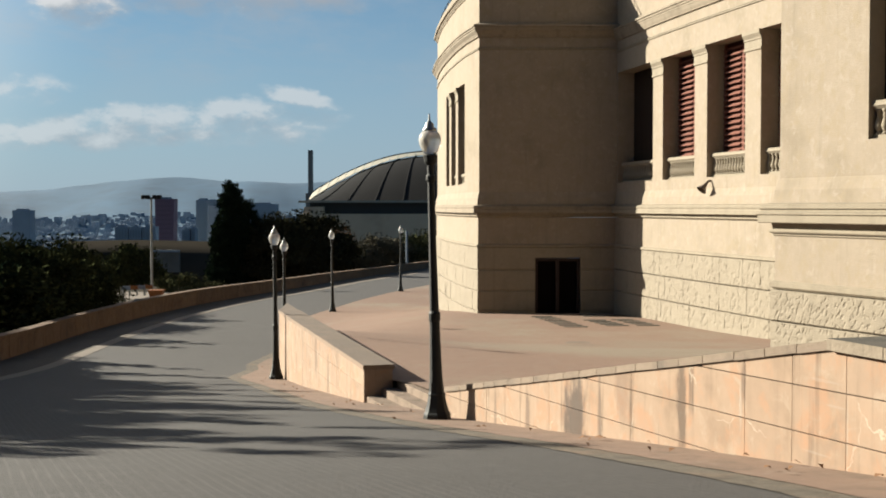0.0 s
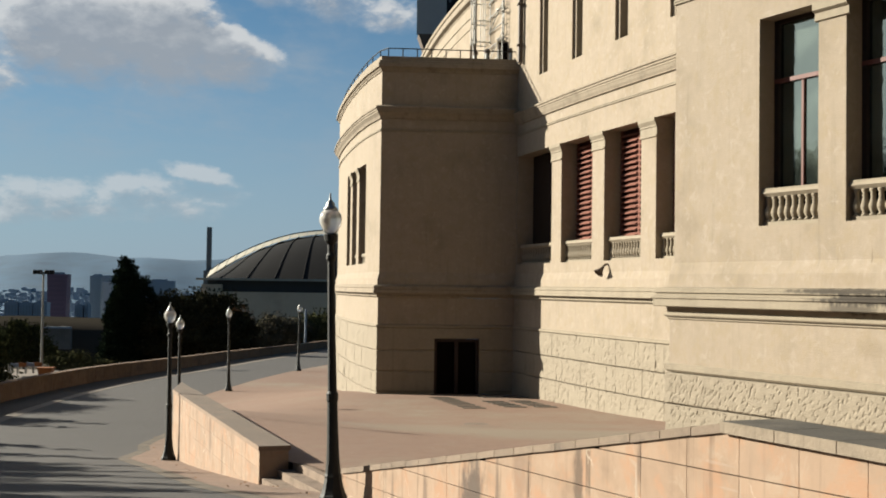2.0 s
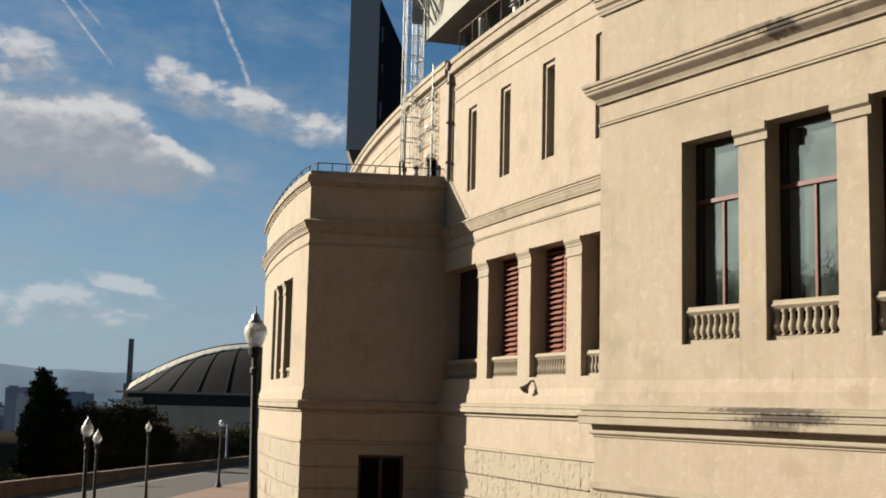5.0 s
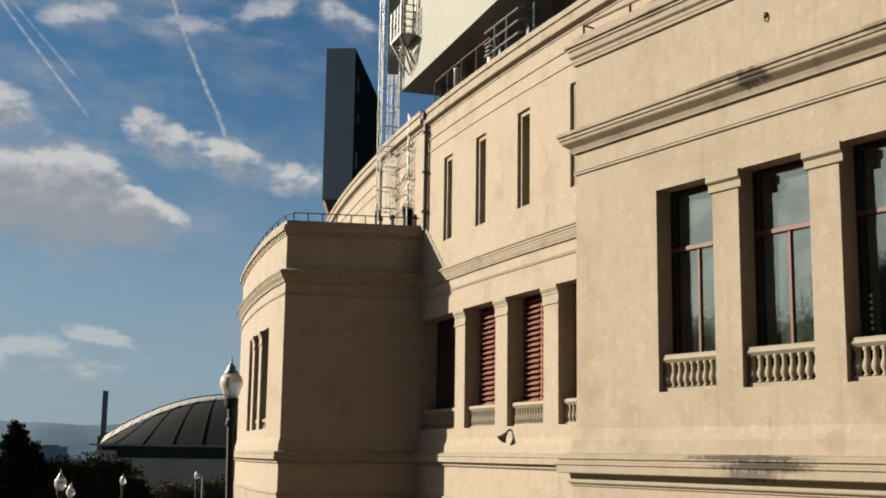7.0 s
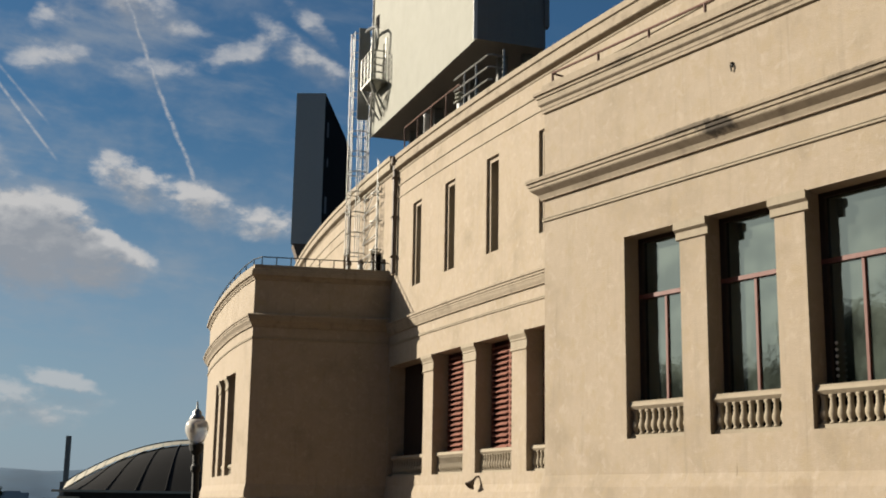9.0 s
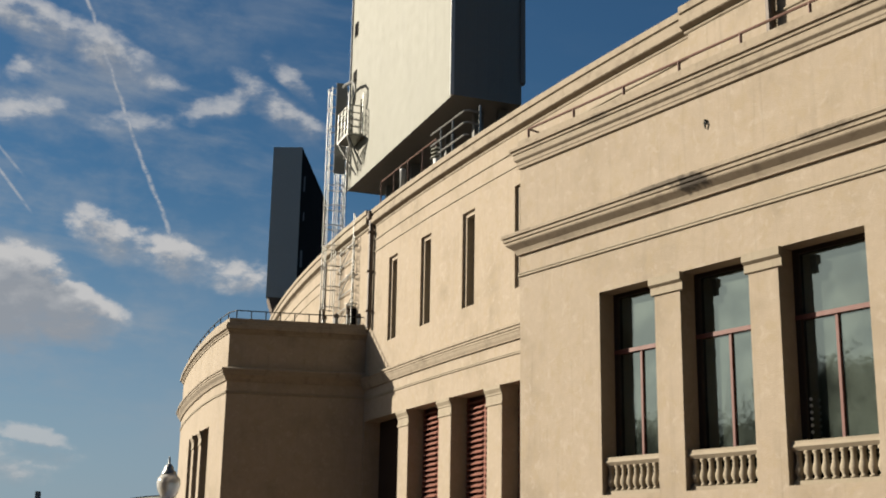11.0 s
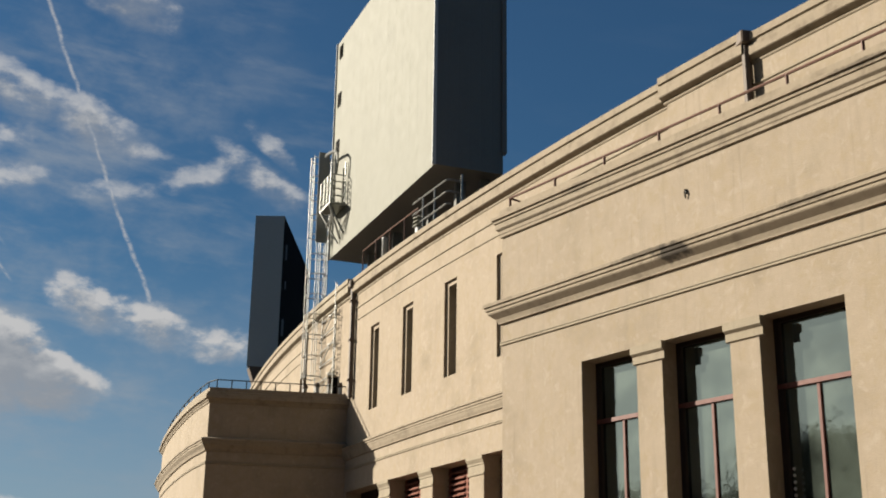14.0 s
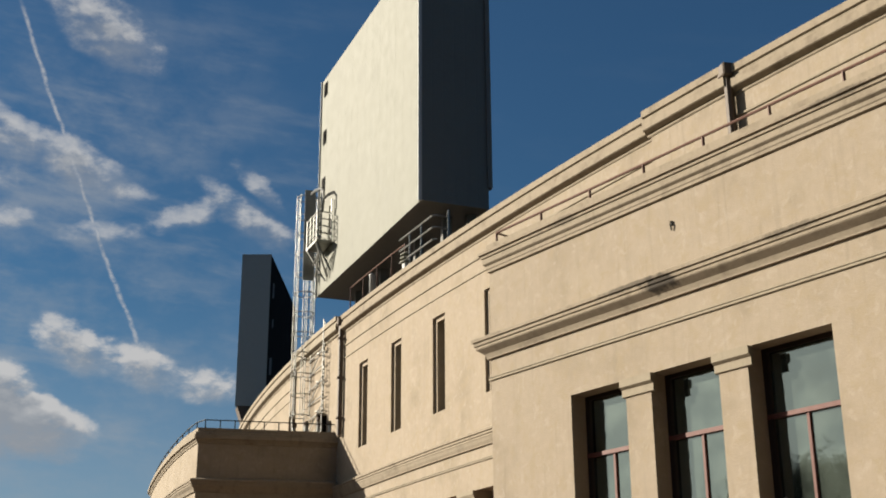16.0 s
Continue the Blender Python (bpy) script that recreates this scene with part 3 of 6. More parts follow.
def prism(name, front, back, mat, parent, label=""):
    """A slab between two like outlines."""
    k = len(front)
    faces = [tuple(range(k)), tuple(range(2 * k - 1, k - 1, -1))] + [(i, i + k, (i + 1) % k + k, (i + 1) % k) for i in range(k)]
    ob = mesh_object(name, list(front) + list(back), faces, mat, parent)
    return tagged(ob, label)


def wall_slab(pt, ua, ub, lo, hi, thick, name, mat, parent, gap=0.008):
    """One stone between heights lo(u) and hi(u), on the wall line pt(u, back); cut where the two meet."""
    ua, ub = ua + gap, ub - gap
    n = max(1, round((ub - ua) / 0.2))
    st = [ua + (ub - ua) * i / n for i in range(n + 1)]
    st = [u for u in st if hi(u) - lo(u) > 0.004]
    if len(st) < 2 or max(hi(u) - lo(u) for u in st) < 0.02:
        return None
    verts, faces = [], []
    for u in st:
        p, q = pt(u, 0.0), pt(u, thick)
        verts += [(p.x, p.y, lo(u)), (p.x, p.y, hi(u)), (q.x, q.y, hi(u)), (q.x, q.y, lo(u))]
    for i in range(len(st) - 1):
        for k in range(4):
            c, d = i * 4 + k, i * 4 + (k + 1) % 4
            faces.append((c, d, d + 4, c + 4))
    e = len(verts)
    faces += [(3, 2, 1, 0), (e - 4, e - 3, e - 2, e - 1)]
    return mesh_object(name, verts, faces, mat, parent)


low_wall = thing("low_wall", "low salmon stone wall with sloping weathered coping beside the road", "wall", kind="structure")
vs, fs = [], []
US = [END_U - 0.02 - i * (END_U + 10) / 24 for i in range(25)]
for u in US:
    p, q = wall_point(u, 0.03), wall_point(u, 0.36 if u > CAP_U else 0.6)
    vs += [(p.x, p.y, road_z(p.y) - 0.3), (p.x, p.y, low_top(u) - 0.08), (q.x, q.y, low_top(u) - 0.08), (q.x, q.y, road_z(p.y) - 1.2)]
for i in range(24):
    for k in range(4):
        a, b = i * 4 + k, i * 4 + (k + 1) % 4
        fs.append((a, b, b + 4, a + 4))
fs += [(3, 2, 1, 0), (96, 97, 98, 99)]
JOINT = material("brown mortar", (0.17, 0.11, 0.075), 0.95, 12, 0.2, 0.2, 2, 0.2, 40)
mesh_object("core", vs, fs, JOINT, low_wall)


def foot(u):
    return road_z(wall_point(u).y) - 0.03


cols = [8.98 + 0.80 * k for k in range(-14, 3)] + [13.0, 15.4, 17.8, END_U, END_U + 0.1]
for ca, cb in zip(cols, cols[1:]):
    cb = min(cb, END_U)
    for k in range(-4, 3):
        lo = lambda u, k=k: max(foot(u), -2.10 + 0.436 * k - 0.024 * (u - 9.82) + 0.006)
        hi = lambda u, k=k: min(low_top(u) - 0.085, -2.10 + 0.436 * (k + 1) - 0.024 * (u - 9.82) - 0.006)
        if ca < END_U:
            wall_slab(wall_point, ca, cb, lo, hi, 0.1, "stone_slab", PINKWALL, low_wall, 0.004)


def coping(pt, ua, ub, top, thick, front, back, parent, mat=COPING, name="coping_stone", gap=0.006):
    a = [pt(ua + gap, -front), pt(ub - gap, -front), pt(ub - gap, back), pt(ua + gap, back)]
    z = [top(ua), top(ub), top(ub), top(ua)]
    lo = [(p.x, p.y, h - thick) for p, h in zip(a, z)]
    hi = [(p.x, p.y, h) for p, h in zip(a, z)]
    return prism(name, lo, hi, mat, parent)


u, r = CAP_U, random.Random(4)
while u < END_U - 0.05:
    v = min(END_U, u + r.uniform(0.45, 0.62))
    coping(wall_point, u, v, lambda q: low_top(q) + r.uniform(-0.004, 0.004), 0.085, 0.028, 0.40, low_wall)
    u = v
u = CAP_U
while u > -9:
    v = u - r.uniform(0.75, 0.95)
    coping(wall_point, v, u, lambda q: KINK_Z + 0.02, 0.105, 0.06, 0.66, low_wall, BLACKCAP)
    u = v

LEFTCAP = material("worn salmon coping", (0.44, 0.315, 0.225), 0.9, 8, 0.15, 0.7, 1.8, 0.4, 30, tint=(0.27, 0.215, 0.16), drips=0.4, lichen=(0.27, 0.215, 0.165))
WORN = material("worn step stone", (0.40, 0.30, 0.22), 0.9, 8, 0.2, 0.9, 2.5, 0.5, 25, tint=(0.16, 0.125, 0.09))
left_wall = thing("terrace_wall", "salmon stone retaining wall with flat coping beside the lamp post", "wall", kind="structure")
LW_A, LW_B, LW_TIP = wall_point(25.05), Vector((-5.35, 39.8)), Vector((-5.48, 42.9))
LW_D = (LW_B - LW_A).normalized()
LW_N, LW_L = Vector((LW_D.y, -LW_D.x)), (LW_B - LW_A).length


def left_point(u, back=0.0):
    return LW_A + LW_D * u + LW_N * back


def left_top(u):
    return -3.36 + 0.01 * u / LW_L


f, g = [], []
for u, top in ((0.03, False), (LW_L - 0.03, False), (LW_L - 0.03, True), (0.03, True)):
    for bk, dst in ((0.04, f), (0.58, g)):
        p = left_point(u, bk)
        dst.append((p.x, p.y, left_top(u) - 0.1 if top else road_z(p.y) - 0.5))
prism("core", f, g, JOINT, left_wall)


def left_foot(u):
    return road_z(left_point(u).y) - 0.03


cu = [0.0, 1.6, 3.1, 4.6, 6.1, 7.6, 9.1, 10.6, 12.1, LW_L]
for a, b in zip(cu, cu[1:]):
    for k in range(-4, 2):
        lo = lambda u, k=k: max(left_foot(u), -3.83 + 0.5 * k)
        hi = lambda u, k=k: min(left_top(u) - 0.10, -3.335 + 0.5 * k)
        wall_slab(left_point, a, b, lo, hi, 0.1, "stone_slab", PINKWALL, left_wall, 0.008)
endf = [left_point(0.0, 0.0), left_point(0.0, 0.62)]
prism("end_slab", [(p.x, p.y, z) for p, z in ((endf[0], -4.5), (endf[1], -4.5), (endf[1], -3.46), (endf[0], -3.46))],
      [((p + LW_D * 0.06).x, (p + LW_D * 0.06).y, z) for p, z in ((endf[0], -4.5), (endf[1], -4.5), (endf[1], -3.46), (endf[0], -3.46))], PINKWALL, left_wall)
tip = [left_point(LW_L + 0.01, 0.0), LW_TIP, left_point(LW_L + 0.01, 0.62)]
prism("end_stone", [(p.x, p.y, -6.3) for p in tip], [(p.x, p.y, -3.455) for p in tip], PINKWALL, left_wall)
prism("coping_stone", [(p.x, p.y, -3.45) for p in tip], [(p.x, p.y, -3.35) for p in tip], LEFTCAP, left_wall)
for k in range(8):
    coping(left_point, LW_L * k / 8, LW_L * (k + 1) / 8, left_top, 0.1, 0.02, 0.67, left_wall, LEFTCAP)

steps = thing("steps", "three worn pale stone steps up to the terrace", "steps", kind="structure")
for k, z in enumerate((-4.02, -3.86, -3.70)):
    b0_ = 0.05 + 0.33 * k
    f = [wall_point(END_U + 0.02, b0_), wall_point(25.0, b0_), wall_point(25.0, b0_ + 0.5), wall_point(END_U + 0.02, b0_ + 0.5)]
    prism("step", [(p.x, p.y, -4.6) for p in f], [(p.x, p.y, z) for p in f], WORN, steps)

# paved apron along the walls, with a gutter of small setts
SETTS = material("dirty gutter setts", (0.215, 0.18, 0.135), 0.95, 9, 0.3, 1.0, 1.3, 0.6, 14, relief=0.03, tint=(0.30, 0.215, 0.15), mottle=((0.13, 0.105, 0.075), (0.30, 0.23, 0.155)))
apl = Plan([Vector((-6.5, 50.0)), Vector((-6.0, 46.0)), LW_TIP, LW_B, LW_A, wall_point(16), wall_point(8), wall_point(0), wall_point(-10)])


def apron(name, a, b, lift, mat, label):
    """A strip beside the foot of the walls."""
    vs, fs = [], []
    n = 260
    ragged = random.Random(17)
    for i in range(n + 1):
        s = apl.length * i / n
        grow = 0.30 * max(0.0, 1 - abs(s - 11.0) / 4.0) - 0.9 * max(0.0, 1 - s / 5.0)
        for o in (a, b):
            p = apl.at(s, o + (grow + ragged.uniform(-0.025, 0.025) if o > 0.5 else 0))
            vs.append((p.x, p.y, road_z(p.y) + lift))
    for i in range(n):
        fs.append((2 * i, 2 * i + 1, 2 * i + 3, 2 * i + 2))
    return tagged(mesh_object(name, vs, fs, mat), label, "pavement", kind="structure")


apron("pavement", -0.3, 1.0, 0.014, APRON, "pale salmon apron paving along the low walls")
apron("gutter", 0.96, 1.42, 0.008, SETTS, "dirty sett gutter beside the apron")
# This dark colour holds leaf litter and also the parapet's shade.
LITTERSHADE = material("asphalt dark with litter and painted shade", (0.11, 0.088, 0.064), 0.95, 6.0, 0.3, 0.9, 0.7, 0.5, 20, tint=(0.06, 0.046, 0.033))
tagged(strip_mesh("walkway", YS, lambda y: parapet_x(y), lambda y: parapet_x(y) + 2.2, road_h, LITTERSHADE, 3, 0.008), "strip inside the outer parapet, coloured for litter and parapet shade", "pavement", kind="structure")
tagged(strip_mesh("edging", YS, lambda y: parapet_x(y) + 2.2, lambda y: parapet_x(y) + 2.75, road_h, STRIP, 2, 0.012), "pale concrete edging beside the road", "edging", kind="structure")

# ---------- stadium: curved main wall ----------
CX, CY, RAD = 201.33, 92.05, 195.65


def arc_pt(y, out=0.0):
    f = math.asin((CY - y) / RAD)
    return (CX - (RAD + out) * math.cos(f), CY - (RAD + out) * math.sin(f))


ARC_Y = [112 - 1.5 * i for i in range(72)]
arc = Plan([arc_pt(y) for y in ARC_Y])


def arc_s(y):
    return float(np.interp(-y, [-v for v in ARC_Y], arc.s))


def ratio_y(q):
    """The y at which the wall stands in the direction x = q * y from the eye."""
    lo, hi = 25.0, 100.0
    for _ in range(40):
        m = (lo + hi) / 2
        lo, hi = (lo, m) if arc_pt(m)[0] / m < q else (m, hi)
    return lo


MID, HEAD, SILL = 8.55, 6.48, 1.2
stadium = thing("stadium_main_wall", "curved cream stucco stadium wall with slit windows and cornices", "building", kind="structure")
s_end = arc.length
sa, sb = arc_s(59.6), arc_s(41.0)


def low_cornice(plan, a, b, parent, big=False, mat=None):
    if big:
        prof = [(0.1, 0.12), (0.33, 0.08), (0.33, 0.03), (0.39, 0.02), (0.39, -0.03), (0.34, -0.05), (0.34, -0.11), (0.44, -0.13), (0.44, -0.18), (0.40, -0.20), (0.40, -0.38), (0.38, -0.40),
                (0.15, -0.405), (0.12, -0.55), (0.17, -0.56), (0.195, -0.59), (0.195, -0.63), (0.17, -0.66), (0.12, -0.665), (0.12, -0.72), (0.06, -0.75), (-0.2, -0.75), (-0.2, 0.12)]
    else:
        prof = [(0.1, 0.13), (0.29, 0.09), (0.29, 0.04), (0.34, 0.03), (0.34, -0.02), (0.30, -0.04), (0.30, -0.10), (0.33, -0.12), (0.33, -0.27), (0.31, -0.28), (0.14, -0.285), (0.12, -0.37), (0.15, -0.38), (0.15, -0.43), (0.10, -0.46), (0.06, -0.49), (-0.2, -0.49), (-0.2, 0.13)]
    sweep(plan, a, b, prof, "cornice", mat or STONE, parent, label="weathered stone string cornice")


def mid_cornice(plan, a, b, parent, big=1.0, dz=0.0):
    """Crown, two fillets, fascia and a sloping soffit, with a string course below."""
    p = 0.34 * big
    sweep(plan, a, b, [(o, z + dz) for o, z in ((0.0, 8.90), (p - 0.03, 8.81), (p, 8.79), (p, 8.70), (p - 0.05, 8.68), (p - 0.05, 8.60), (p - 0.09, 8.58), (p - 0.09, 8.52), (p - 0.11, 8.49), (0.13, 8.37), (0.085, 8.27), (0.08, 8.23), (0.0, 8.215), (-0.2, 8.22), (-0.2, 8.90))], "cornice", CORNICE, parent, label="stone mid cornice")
    sweep(plan, a, b, [(o, z + dz * 0.7) for o, z in ((0.0, 7.74), (0.05, 7.73), (0.05, 7.70), (0.02, 7.69), (0.05, 7.68), (0.05, 7.63), (0.0, 7.61), (-0.1, 7.61), (-0.1, 7.74))], "string_course", STONE, parent)


def top_cornice(plan, a, b, z, parent, tall=False):
    """The roof cornice of a pavilion: fillets under a plain parapet; z is the underside."""
    prof = [(0.0, 0.0), (0.05, 0.02), (0.05, 0.08), (0.10, 0.12), (0.13, 0.18), (0.22, 0.22), (0.22, 0.40), (0.19, 0.41), (0.17, 0.44), (0.17, 0.53), (0.14, 0.54), (0.05, 0.57), (0.05, 0.76), (-0.5, 0.77), (-0.5, 0.0)]
    if tall:
        prof = [(0.0, 0.03), (0.05, 0.05), (0.05, 0.12), (0.07, 0.15), (0.07, 0.23), (0.13, 0.28), (0.14, 0.30), (0.14, 0.44), (0.18, 0.46), (0.18, 0.53), (0.24, 0.55), (0.24, 0.63), (0.06, 0.68), (0.06, 0.87), (-0.5, 0.88), (-0.5, 0.03)]
    sweep(plan, a, b, [(o, z + h) for o, h in prof], "parapet_cornice", CORNICE, parent)


def plinth(plan, a, b, parent, courses, mat, out=0.10):
    """Rusticated courses with open joints, each a slab of its own."""
    for z0, z1 in courses:
        sweep(plan, a, b, [(out, z0 + 0.04), (out + 0.03, z0 + 0.07), (out + 0.03, z1 - 0.05), (out, z1 - 0.02), (-0.25, z1 - 0.02), (-0.25, z0 + 0.04)], "stone_course", mat, parent)


def bays(plan, a, b, openings, parent, head, sill, deep, flare=True):
    """Wall between low and mid cornice with openings cut through it."""
    band(plan, a, b, head, MID - 0.3, "wall", STUCCO, parent, deep=deep)
    if flare:
        sweep(plan, a, b, [(0.0, sill), (0.0, 0.75), (0.09, 0.45), (0.12, 0.05), (-deep, 0.05), (-deep, sill)], "wall", STUCCO, parent)
    edges = [a] + [v for o in openings for v in o] + [b]
    for i in range(0, len(edges), 2):
        if edges[i + 1] - edges[i] > 0.05:
            band(plan, edges[i], edges[i + 1], sill, head, "wall" if edges[i + 1] - edges[i] > 2 else "pillar", STUCCO, parent, deep=deep)


def capital(plan, a, b, z, parent, squat=False):
    if squat:
        sweep(plan, a, b, [(0.0, z - 0.44), (0.05, z - 0.42), (0.05, z - 0.25), (0.08, z - 0.23), (0.13, z - 0.19), (0.13, z - 0.01), (-0.02, z - 0.01), (-0.02, z - 0.44)], "capital", STONE, parent)
        return
    sweep(plan, a, b, [(0.0, z - 0.74), (0.05, z - 0.72), (0.05, z - 0.66), (0.02, z - 0.64), (0.02, z - 0.37), (0.05, z - 0.34), (0.05, z - 0.28), (0.13, z - 0.14), (0.13, z - 0.01), (-0.02, z - 0.01), (-0.02, z - 0.74)], "capital", STONE, parent)


BALUSTER = None


def balustrade(plan, a, b, sill, top, out, parent, n):
    """Base, rail and turned balusters between two pillars."""
    global BALUSTER
    h = top - sill
    ob = sweep(plan, a, b, [(out + 0.12, top - 0.05), (out + 0.15, top - 0.12), (out + 0.08, top - 0.2), (out - 0.1, top - 0.2), (out - 0.1, top), (out + 0.12, top)], "balustrade", STONE, parent, label="turned stone balustrade")
    sweep(plan, a, b, [(out + 0.08, sill), (out + 0.08, sill + 0.10), (out - 0.1, sill + 0.10), (out - 0.1, sill)], "base", STONE, ob)
    if BALUSTER is None:
        r = [(0.088, 0), (0.088, 0.05), (0.055, 0.08), (0.062, 0.12), (0.10, 0.24), (0.104, 0.33), (0.078, 0.47), (0.055, 0.60), (0.068, 0.66), (0.052, 0.72), (0.088, 0.80), (0.088, 0.86)]
        bm = lathe_bm([(a1, b1 / 0.86) for a1, b1 in r], 8)
        BALUSTER = bpy.data.meshes.new("baluster")
        bm.to_mesh(BALUSTER)
        bm.free()
        BALUSTER.polygons.foreach_set("use_smooth", [True] * len(BALUSTER.polygons))
        BALUSTER.materials.append(STONE)
    for i in range(n):
        s = a + (b - a) * (i + 0.5) / n
        q = plan.at(s, out)
        o = new("baluster", BALUSTER)
        o.parent = ob
        o.matrix_basis = Matrix.Translation((q.x, q.y, sill + 0.1)) @ Matrix.Diagonal((1, 1, h - 0.3, 1))
    return ob


# First bay: the pavilion's shade is put into this brown, slats left out.
BAYSHADE = material("dark brown of the shaded bay", (0.055, 0.036, 0.026), 0.85, 20, 0.2, 0.3, 2, 0.1, 60, spec=0.1)
# Darker copy of the slat red, for the shade in the gaps.
SHUTTERBACK = material("deep red of the shaded slat gaps", (0.10, 0.018, 0.012), 0.8, 20, 0.2, 0.3, 2, 0.1, 60)
# openings of the curved wall lie between pillars
pil = [arc_s(ratio_y(v)) for v in (0.1712, 0.1792, 0.2052, 0.2152, 0.2463, 0.2590)]
op0 = (sa + 0.35, pil[0])
opens = [op0, (pil[1], pil[2]), (pil[3], pil[4]), (pil[5], arc_s(41.0))]
bays(arc, sa, sb, opens, stadium, HEAD, SILL, 0.8)
for i in (0, 2, 4):
    capital(arc, pil[i] - 0.06, pil[i + 1] + 0.06, HEAD, stadium)
mid_cornice(arc, sa, sb, stadium, 0.8, -0.21)
low_cornice(arc, sa, sb, stadium)
band(arc, sa, sb, -1.9, -0.5, "wall", STUCCO, stadium, out=0.08)
sweep(arc, sa, sb, [(0.08, -1.78), (0.16, -1.82), (0.16, -1.9), (0.08, -1.94), (-0.1, -1.94), (-0.1, -1.78)], "string_course", STONE, stadium)


def rock_blocks(plan, a, b, courses, width, parent, seed, out, cell=0.09, cut=0.04, fine=11.0):
    """Courses of rock-faced blocks, each a stone of its own with a margin and a face hacked into slanting pits."""
    g = random.Random(seed)
    for z0, z1 in courses:
        s = a
        while s < b - 0.05:
            e_ = min(b, s + width * g.uniform(0.75, 1.3))
            if b - e_ < 0.3:
                e_ = b
            nu, nv = max(4, round((e_ - s) / cell)), max(4, round((z1 - z0) / cell))
            o, lift = out + g.uniform(-0.006, 0.008), g.uniform(0, 50)
            us = [s, s + 0.02] + [s + 0.02 + (e_ - s - 0.04) * i / (nu - 2) for i in range(1, nu - 1)] + [e_]
            zs = [z0 + 0.01, z0 + 0.04] + [z0 + 0.04 + (z1 - z0 - 0.08) * j / (nv - 2) for j in range(1, nv - 1)] + [z1 - 0.02]
            verts, faces = [], []
            for j, z in enumerate(zs):
                for i, u in enumerate(us):
                    p_, q_ = u * 0.45 + z * 0.89, u * 0.89 - z * 0.45
                    pit = noise.noise((q_ * fine, p_ * fine * 0.45, lift)) + 0.35 * noise.noise((u * fine * 2, z * fine * 2, lift))
                    if i in (0, nu):
                        d = -0.001
                    elif j in (0, nv):
                        d = -0.035
                    else:
                        d = -cut * max(0.0, min(1.0, pit * 3.2 - 0.55)) + 0.012 * noise.noise((u * 4, z * 4, lift + 9))
                    v = plan.at(u, o + d)
                    verts.append((v.x, v.y, z))
            for j in range(nv):
                for i in range(nu):
                    c = j * (nu + 1) + i
                    faces.append((c, c + 1, c + nu + 2, c + nu + 1))
            n0 = len(verts)
            for i, j in ((0, 0), (nu, 0), (nu, nv), (0, nv)):
                u, z = us[i], zs[j]
                v = plan.at(u, -0.15)
                verts.append((v.x, v.y, z))
            c = [0, nu, nv * (nu + 1) + nu, nv * (nu + 1)]
            edge = [list(range(nu + 1)), [j * (nu + 1) + nu for j in range(nv + 1)], [nv * (nu + 1) + i for i in range(nu, -1, -1)], [j * (nu + 1) for j in range(nv, -1, -1)]]
            for k in range(4):
                faces.append(tuple([n0 + k, n0 + (k + 1) % 4] + edge[k][::-1]))
            mesh_object("stone_block", verts, faces, ROUGH, parent)
            s = e_


rock_blocks(arc, sa, sb, [(-2.98, -1.92), (-4.02, -2.98), (-5.4, -4.02)], 0.62, stadium, 2, 0.13, 0.065, 0.022, 9.0)
sweep(arc, sa, sb, [(0.04, -5.5), (0.04, -0.6), (-0.45, -0.6), (-0.45, -5.5)], "wall", STONE, stadium)
for o in opens:
    n = 14
    balustrade(arc, o[0], o[1], SILL, 2.15, -0.32, stadium, n)
    # louvred shutters at the back of each recess; a plain dark sheet in the shaded first
    sh = sweep(arc, o[0], o[1], [(-0.82, SILL - 0.1), (-0.82, HEAD + 0.3), (-0.9, HEAD + 0.3), (-0.9, SILL - 0.1)], "shutter", SHUTTERBACK if o is not opens[0] else BAYSHADE, stadium, label="red louvred shutter" if o is not opens[0] else "plain sheet in the dark colour of the shaded bay")
    mid = (o[0] + o[1]) / 2
    for c, d in ((o[0], o[0] + 0.1), (mid - 0.08, mid + 0.08), (o[1] - 0.1, o[1]))[:3 if o is not opens[0] else 0]:
        sweep(arc, c, d, [(-0.74, SILL), (-0.74, HEAD), (-0.815, HEAD), (-0.815, SILL)], "stile", REDPAINT, sh)
    k, z = (23 if o is not opens[0] else 0), SILL + 0.1
    step = 0.222
    for j in range(k):
        zz = z + j * step
        for c, d in ((o[0] + 0.1, mid - 0.08), (mid + 0.08, o[1] - 0.1)):
            sweep(arc, c, d, [(-0.65, zz), (-0.64, zz + 0.03), (-0.80, zz + 0.14), (-0.80, zz + 0.11)], "slat", REDPAINT, sh)

# upper wall with slit windows in stepped recesses


slits = [arc_s(v) for v in (68.6, 64.4, 60.1, 55.7, 51.7, 47.42, 43.05, 38.7, 34.4)]
u0, u1 = 0.0, s_end
HALF, INNER = 0.57, 0.38
e = [u0]
for s in slits:
    e += [s - HALF, s + HALF]
e.append(u1)
for i in range(0, len(e), 2):
    band(arc, e[i], e[i + 1], 10.0, 14.03, "wall", STUCCO, stadium)
band(arc, u0, u1, MID - 0.1, 10.0, "wall", STUCCO, stadium)
band(arc, u0, u1, 14.03, 16.6, "wall", STUCCO, stadium)
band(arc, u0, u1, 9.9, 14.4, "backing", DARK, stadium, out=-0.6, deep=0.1)
